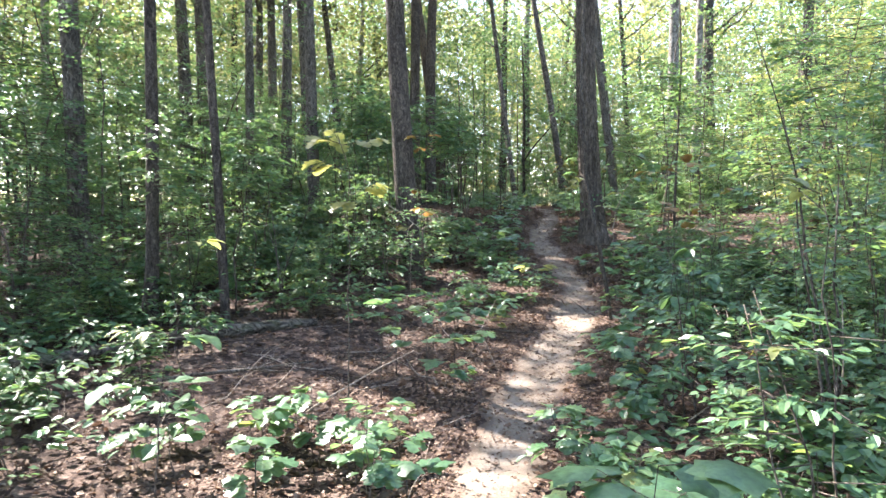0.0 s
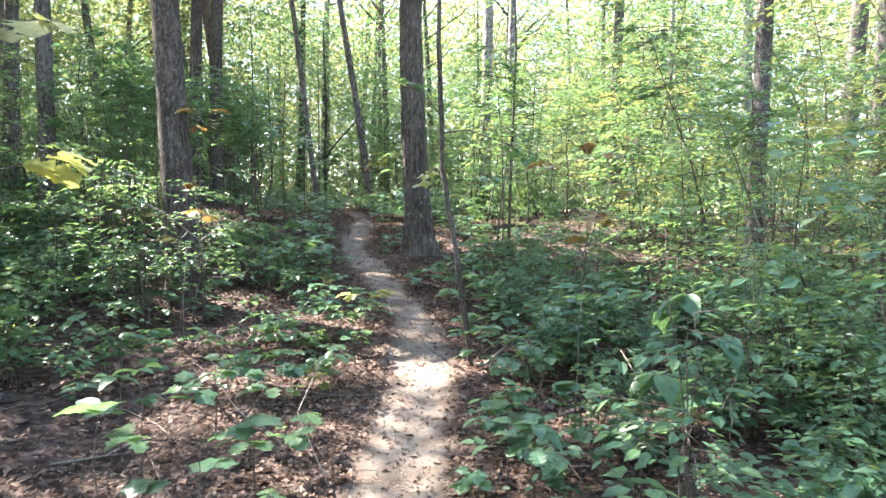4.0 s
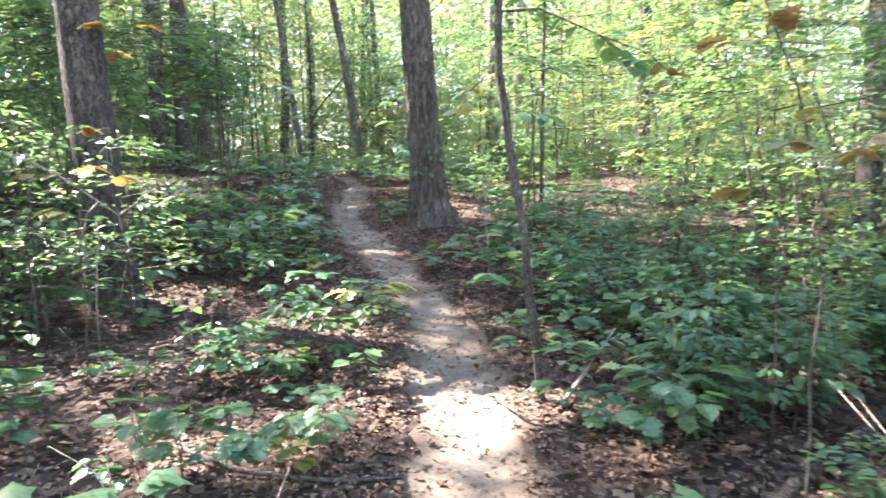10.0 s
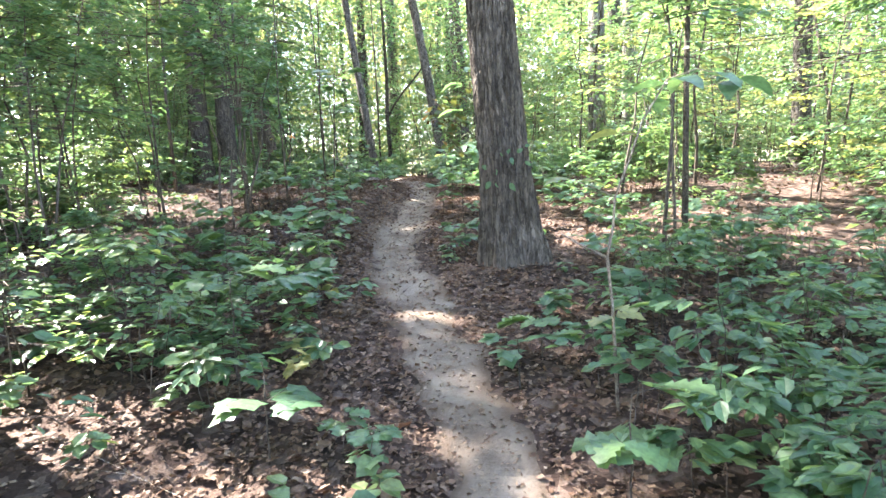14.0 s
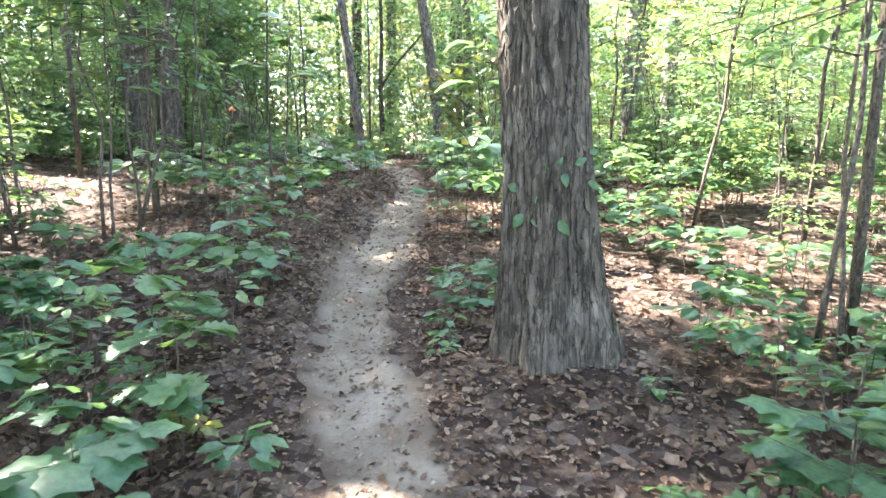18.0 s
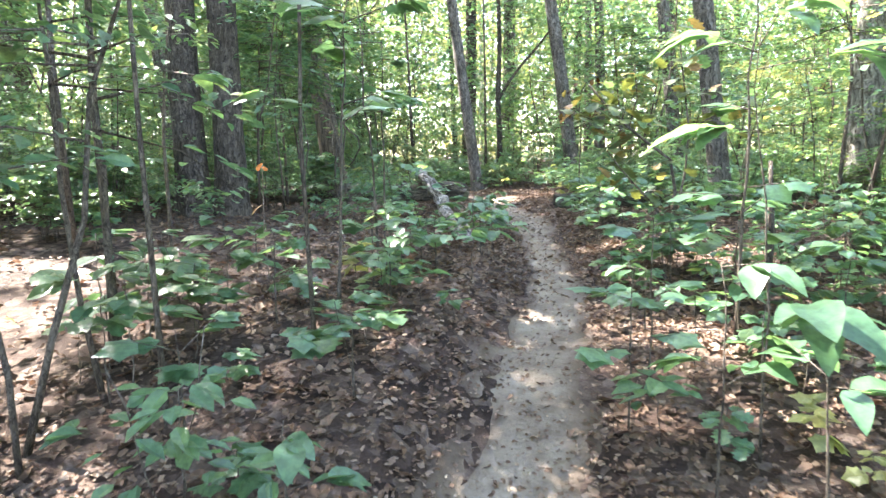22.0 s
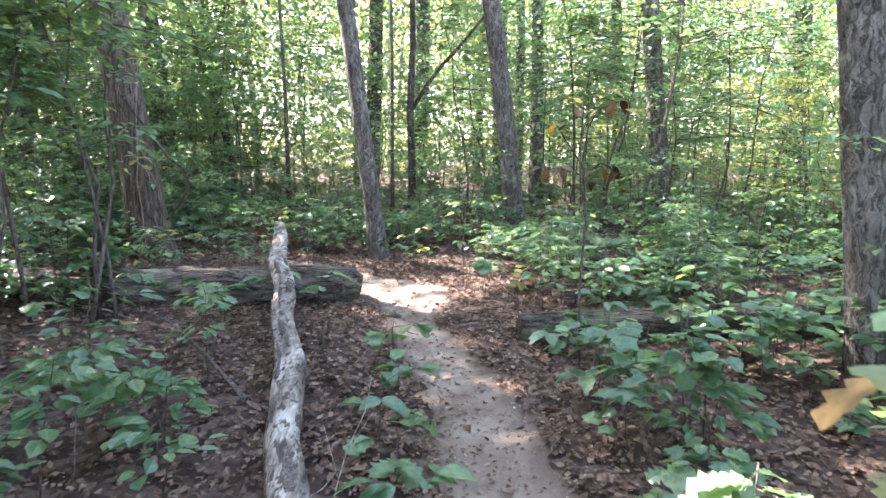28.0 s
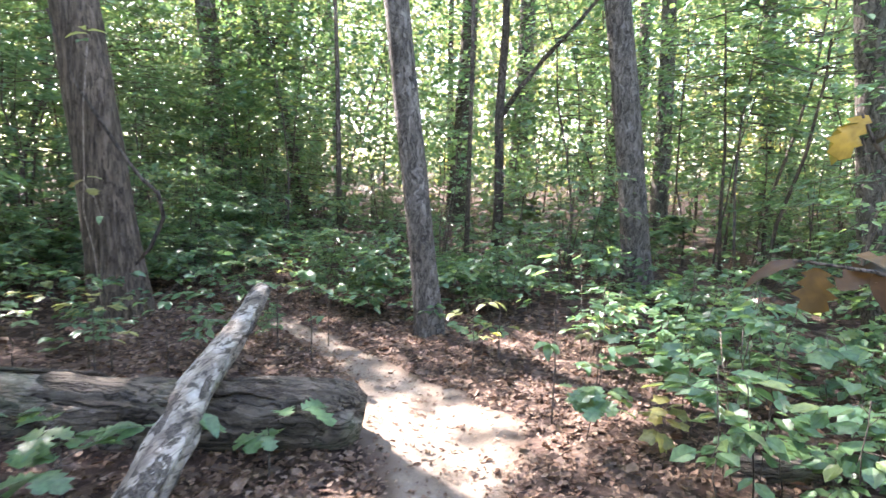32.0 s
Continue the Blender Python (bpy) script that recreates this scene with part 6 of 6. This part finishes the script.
# shoots on the broad tree, and a withered orange leaf
drawn("climbing_vine", -4.2, 24.45, [(0.006, [(-4.22, 24.6, 0.0), (-4.2, 24.5, 0.6), (-4.17, 24.36, 0.95), (-4.14, 24.35, 1.2), (-4.15, 24.38, 1.7), (-4.12, 24.43, 2.25)]), (0.004, [(-4.14, 24.35, 1.15), (-4.02, 24.3, 1.05), (-3.95, 24.28, 0.9)])],
      [("oval", LEAF_YELLOW, -4.1, 24.4, 2.25, 200, -0.1, 0.16), ("oval", LEAF_YELLOW, -4.1, 24.4, 2.27, 20, 0.0, 0.15), ("oval", LEAF, -4.12, 24.42, 2.2, 280, -0.1, 0.16), ("oval", LEAF_YELLOW, -4.15, 24.4, 2.3, 120, 0.1, 0.12), ("oak", LEAF_BROWN, -4.14, 24.35, 1.18, 250, -0.4, 0.12),
       ("oak", LEAF_BROWN, -4.05, 24.3, 1.12, 320, -0.3, 0.12), ("oval", LEAF_YELLOW, -4.1, 24.33, 1.2, 10, 0.0, 0.12), ("oval", LEAF_YELLOW, -4.18, 24.33, 1.22, 190, 0.0, 0.11), ("oval", LEAF, -3.96, 24.28, 0.92, 300, -0.5, 0.1)], "pale twining shoot with bright and withered leaves on a trunk", TWIG, "vine")
drawn("seedling", -1.93, 16.6, [(0.004, [(-1.93, 16.6, 0.0), (-1.95, 16.6, 0.45), (-1.93, 16.58, 0.85)])], [("oak", ORANGE, -1.93, 16.58, 0.85, 250, -0.9, 0.06), ("oak", ORANGE, -1.93, 16.58, 0.83, 330, -0.6, 0.045), ("oak", LEAF_BROWN, -1.95, 16.6, 0.6, 200, -0.7, 0.09)], "bare seedling stem with a withered bright orange leaf", TWIG, "seedling")

# bare sticks standing and lying about
def stick(points, r, label, material=TWIG, seed=0):
    p = np.asarray(points, float)
    p[:, 2] += ground(p[:, 0], p[:, 1])
    return single("dead_twig", mesh_np("dead_twig", *tube(p, r * np.linspace(1, 0.4, len(p)), 6, 0.1, seed)), material, label, "twig")


hung = thing("dead_branch", (-2.3, 9.41, float(ground(-2.3, 9.41))), "pale bare broken branch hanging over shrubs", "branch")
for r, pts in ((0.009, [(-2.55, 9.3, 1.62), (-2.302, 9.41, 1.446), (-2.129, 9.477, 1.294), (-2.014, 9.515, 1.197), (-1.995, 9.512, 1.057)]), (0.007, [(-2.129, 9.477, 1.294), (-2.201, 9.445, 1.209), (-2.224, 9.426, 1.074), (-2.262, 9.399, 0.953)]),
               (0.006, [(-2.014, 9.515, 1.197), (-1.914, 9.553, 1.271), (-1.826, 9.584, 1.367)]), (0.007, [(-2.15, 9.46, 1.2), (-2.135, 9.458, 1.028), (-2.153, 9.439, 0.912), (-2.172, 9.416, 0.55), (-2.17, 9.42, 0.2)]), (0.006, [(-1.995, 9.512, 1.057), (-1.93, 9.518, 0.893)])):
    part("shoot", mesh_np("shoot", *tube(np.array(pts) - [-2.3, 9.41, float(ground(-2.3, 9.41))], r * np.linspace(1, 0.6, len(pts)), 6, 0.1, 3)), TWIG, hung)
leafy("sapling", -2.1, 9.0, 1.6, 20, 0.12, "oak", LEAF_BROWN, "broken sapling with withered red-brown leaves", (0.1, -0.1), low=0.55, seed=101, reach=0.3)
leafy("sapling", -2.15, 10.2, 2.6, 20, 0.12, "oak", LEAF_BROWN, "dead-leaved shoot hanging against the stout trunk", (-0.1, 0.2), low=0.75, seed=102, reach=0.25)
stick([(-1.95, 3.9, 0.02), (-1.6, 4.2, 0.25), (-1.25, 4.5, 0.42), (-1.05, 4.65, 0.5)], 0.008, "thin bare forked twig in the sun")
stick([(-0.55, 5.9, 0.03), (-0.75, 6.3, 0.3), (-0.62, 6.5, 0.55)], 0.005, "thin bare forked twig in the sun")
stick([(0.9, 4.7, 0.05), (1.15, 4.85, 0.2), (1.5, 5.0, 0.32), (1.75, 5.05, 0.34)], 0.006, "thin bare forked twig in the sun")
stick([(1.75, 4.4, 0.0), (1.8, 4.5, 0.5), (1.78, 4.5, 0.95)], 0.008, "thin grey upright stem")
stick([(2.2, 13.2, 0.0), (2.22, 13.2, 1.5), (2.3, 13.3, 3.5), (2.2, 13.2, 5.5)], 0.03, "thin dark sapling stem", BARK_THIN)
stick([(1.16, 17.33, 0.0), (1.17, 17.33, 0.4), (1.15, 17.35, 0.85)], 0.03, "broken dark sapling stump", BARK_DARK)
stick([(-2.41, 15.8, 0.0), (-2.42, 15.8, 1.3), (-2.4, 15.85, 2.7), (-2.45, 15.9, 4.2)], 0.021, "thin dark sapling stem", BARK_THIN)
stick([(-1.39, 15.9, 0.0), (-1.41, 15.9, 1.0), (-1.36, 15.9, 2.2), (-1.4, 15.9, 3.6)], 0.012, "thin dark sapling stem", BARK_THIN)
stick([(-3.92, 17.4, 0.0), (-3.95, 17.4, 1.5), (-3.9, 17.4, 3.4)], 0.03, "thin dark sapling stem", BARK_THIN)
stick([(-1.7, 15.1, 0.0), (-1.75, 15.15, 1.2), (-1.7, 15.1, 3.0)], 0.013, "thin dark sapling stem", BARK_THIN)
stick([(-3.5, 28.2, 0.0), (-3.55, 28.2, 2.5), (-3.7, 28.2, 6)], 0.04, "thin dark sapling stem", BARK_THIN)
stick([(-1.7, 27.5, 0.0), (-1.7, 27.5, 2.5), (-1.75, 27.5, 6)], 0.035, "thin dark sapling stem", BARK_THIN)
stick([(-1.7, 20.4, 0.1), (-2.1, 20.9, 0.13), (-2.6, 21.6, 0.1), (-3.0, 22.0, 0.08)], 0.014, "thin grey stick on the litter", BARK_THIN)

g5 = np.random.default_rng(505)


def brush(x, y, length, rise, r, label, material):
    """A bare forked twig lying or leaning in the litter, with its side shoots as parts."""
    a = g5.uniform(0, 2 * np.pi)
    top = thing("dead_twig", (x, y, float(ground(x, y))), label, "twig", "brush on the forest floor")
    s = np.linspace(0, 1, 6)[:, None]
    bend = np.cumsum(g5.normal(0, 0.05, (6, 3)), axis=0) * length * [1, 1, 0.5]
    p = np.array([np.cos(a), np.sin(a), 0]) * length * s + [0, 0, 0.015] + np.array([0, 0, rise]) * s ** 1.3 + (bend - bend[0])
    p[:, 2] = np.maximum(p[:, 2], ground(p[:, 0] + x, p[:, 1] + y) - float(ground(x, y)) + r * 0.7)
    part("stem", mesh_np("stem", *tube(p, r * np.linspace(1, 0.35, 6), 6)), material, top)
    for k in (2, 3):
        b, w = a + g5.choice([-1, 1]) * g5.uniform(0.5, 1.1), length * g5.uniform(0.2, 0.4)
        q = p[k] + np.array([np.cos(b) * w, np.sin(b) * w, g5.uniform(0.02, 0.3) * w + 0.3 * rise]) * np.linspace(0, 1, 4)[:, None]
        part("side_shoot", mesh_np("side_shoot", *tube(q, r * 0.55 * np.linspace(1, 0.35, 4), 5)), material, top)


for k in range(78):
    if k < 44:
        x, y = g5.uniform(-3.4, -0.75), g5.uniform(2.9, 8.6)
    elif k < 58:
        x, y = g5.uniform(0.35, 2.6), g5.uniform(3.0, 8.8)
    else:
        y = g5.uniform(9, 22)
        x = float(trail_x(y)) + g5.choice([-1, 1]) * g5.uniform(0.6, 2.4)
    if abs(x - 0.69) < 0.5 and abs(y - 13.17) < 0.5:
        continue
    brush(x, y, g5.uniform(0.35, 1.0), g5.choice([0.0, 0.05, 0.2, 0.45], p=[0.3, 0.3, 0.25, 0.15]), g5.uniform(0.003, 0.008), "thin bare dead twig in the brown litter", TWIG if k % 3 else BARK_THIN)

# ---- dead leaves on the ground ----
gen = np.random.default_rng(9)
def litter(name, n, spread, size, gap, label, material=None, thin=0.08):
    y = gen.uniform(0.5, 30, n)
    x = trail_x(y) + gen.normal(0, spread, n)
    d = np.abs(x - trail_x(y))
    keep = (d > trail_half(y) * gap) | (gen.uniform(0, 1, n) < thin)
    x, y = x[keep], y[keep]
    n = len(x)
    a = gen.uniform(0, 2 * np.pi, n)
    turns = frames_of(np.stack([np.cos(a), np.sin(a), gen.normal(0, 0.3, n)], 1), 0.42, gen)
    off = np.minimum(np.abs(x - trail_x(y)), 1) * 0.022
    z = ground(x, y) + 0.006 + gen.uniform(0, 1, n) * off + 0.010 * (np.abs(x - trail_x(y)) < trail_half(y))
    sizes = gen.uniform(0.45, 1.5, n) * size
    at = np.stack([x, y, z], 1)
    v, f = join([leaves(crisp(900 + k), at[k::5], turns[k::5], sizes[k::5]) for k in range(5)])
    return single(name, mesh_np(name, v, f, smooth=False), material or LITTER, label, "leaf litter", kind="stuff")


litter("leaf_litter", 118000, 1.5, 0.036, 0.85, "carpet of curled brown dead leaves", thin=0.13)
litter("leaf_litter", 24000, 4.0, 0.068, 1.0, "carpet of curled brown dead leaves")
litter("leaf_crumbs", 13000, 0.34, 0.023, 0.0, "crumbs of dead leaf on and beside the path", thin=1)

# ---- far woods ----
gen = np.random.default_rng(13)


def far_sprays(name, n, per, r0, r1, a0, a1, low, top, size, wide, material, label, thin=0.45):
    """Leaves in flat sprays, as branches bear them, with gaps between."""
    a, r = np.radians(gen.uniform(a0, a1, n)), gen.uniform(r0, r1, n)
    x, y = r * np.sin(a), 14 + r * np.cos(a)
    z = low + gen.uniform(0, 1, n) ** 0.9 * (top - low)
    keep = 0.55 * value_noise(x * 0.3, y * 0.3 + z * 0.15, 41) + 0.45 * value_noise(x * 0.55 + 5, z * 0.5, 43) > thin
    c = np.stack([x, y, ground(x, y) + z], 1)[keep]
    w = wide * gen.uniform(0.5, 1.3, len(c))
    k = np.repeat(np.arange(len(c)), per)
    off = gen.normal(0, 1, (len(k), 3))
    tilt = gen.normal(0, 0.25, (len(c), 2))[k]
    at = c[k] + np.stack([off[:, 0], off[:, 1], off[:, 0] * tilt[:, 0] + off[:, 1] * tilt[:, 1] + off[:, 2] * 0.16 - 0.10 * (off[:, 0] ** 2 + off[:, 1] ** 2)], 1) * w[k][:, None]
    out = np.stack([off[:, 0] + gen.normal(0, 0.7, len(k)), off[:, 1] + gen.normal(0, 0.7, len(k)), gen.normal(-0.35, 0.5, len(k))], 1)
    v, f = leaves(folded(0.62), at, frames_of(out, 0.6, gen), gen.uniform(0.6, 1.3, len(k)) * size)
    return single(name, mesh_np(name, v, f, smooth=False), material, label, "foliage", kind="stuff")


far_sprays("far_foliage", 7000, 30, 15, 34, -56, 52, 1.0, 12.0, 0.13, 0.55, LEAF, "distant green foliage between the trunks")
far_sprays("far_foliage", 1500, 30, 17, 30, -26, 16, 0.6, 10.0, 0.13, 0.55, LEAF, "distant green foliage beyond the bend of the path", 0.30)
far_sprays("far_foliage", 2900, 30, 20, 40, -64, -20, 0.5, 15.0, 0.17, 0.8, LEAF, "distant shaded green foliage between the trunks", 0.38)
far_sprays("far_foliage", 4900, 30, 30, 60, -50, 54, 0.3, 19.0, 0.27, 1.2, LEAF_HIGH, "distant sunlit green foliage between the trunks", 0.42)
far_sprays("far_foliage", 1300, 30, 30, 60, -10, 54, 0.3, 16.0, 0.27, 1.1, LEAF_YELLOW, "distant sunlit yellow-green foliage between the trunks", 0.46)
far_sprays("far_foliage", 3600, 24, 60, 80, -64, 64, 0.0, 24.0, 0.7, 2.4, LEAF_HIGH, "far wall of dull green woods", 0.24)
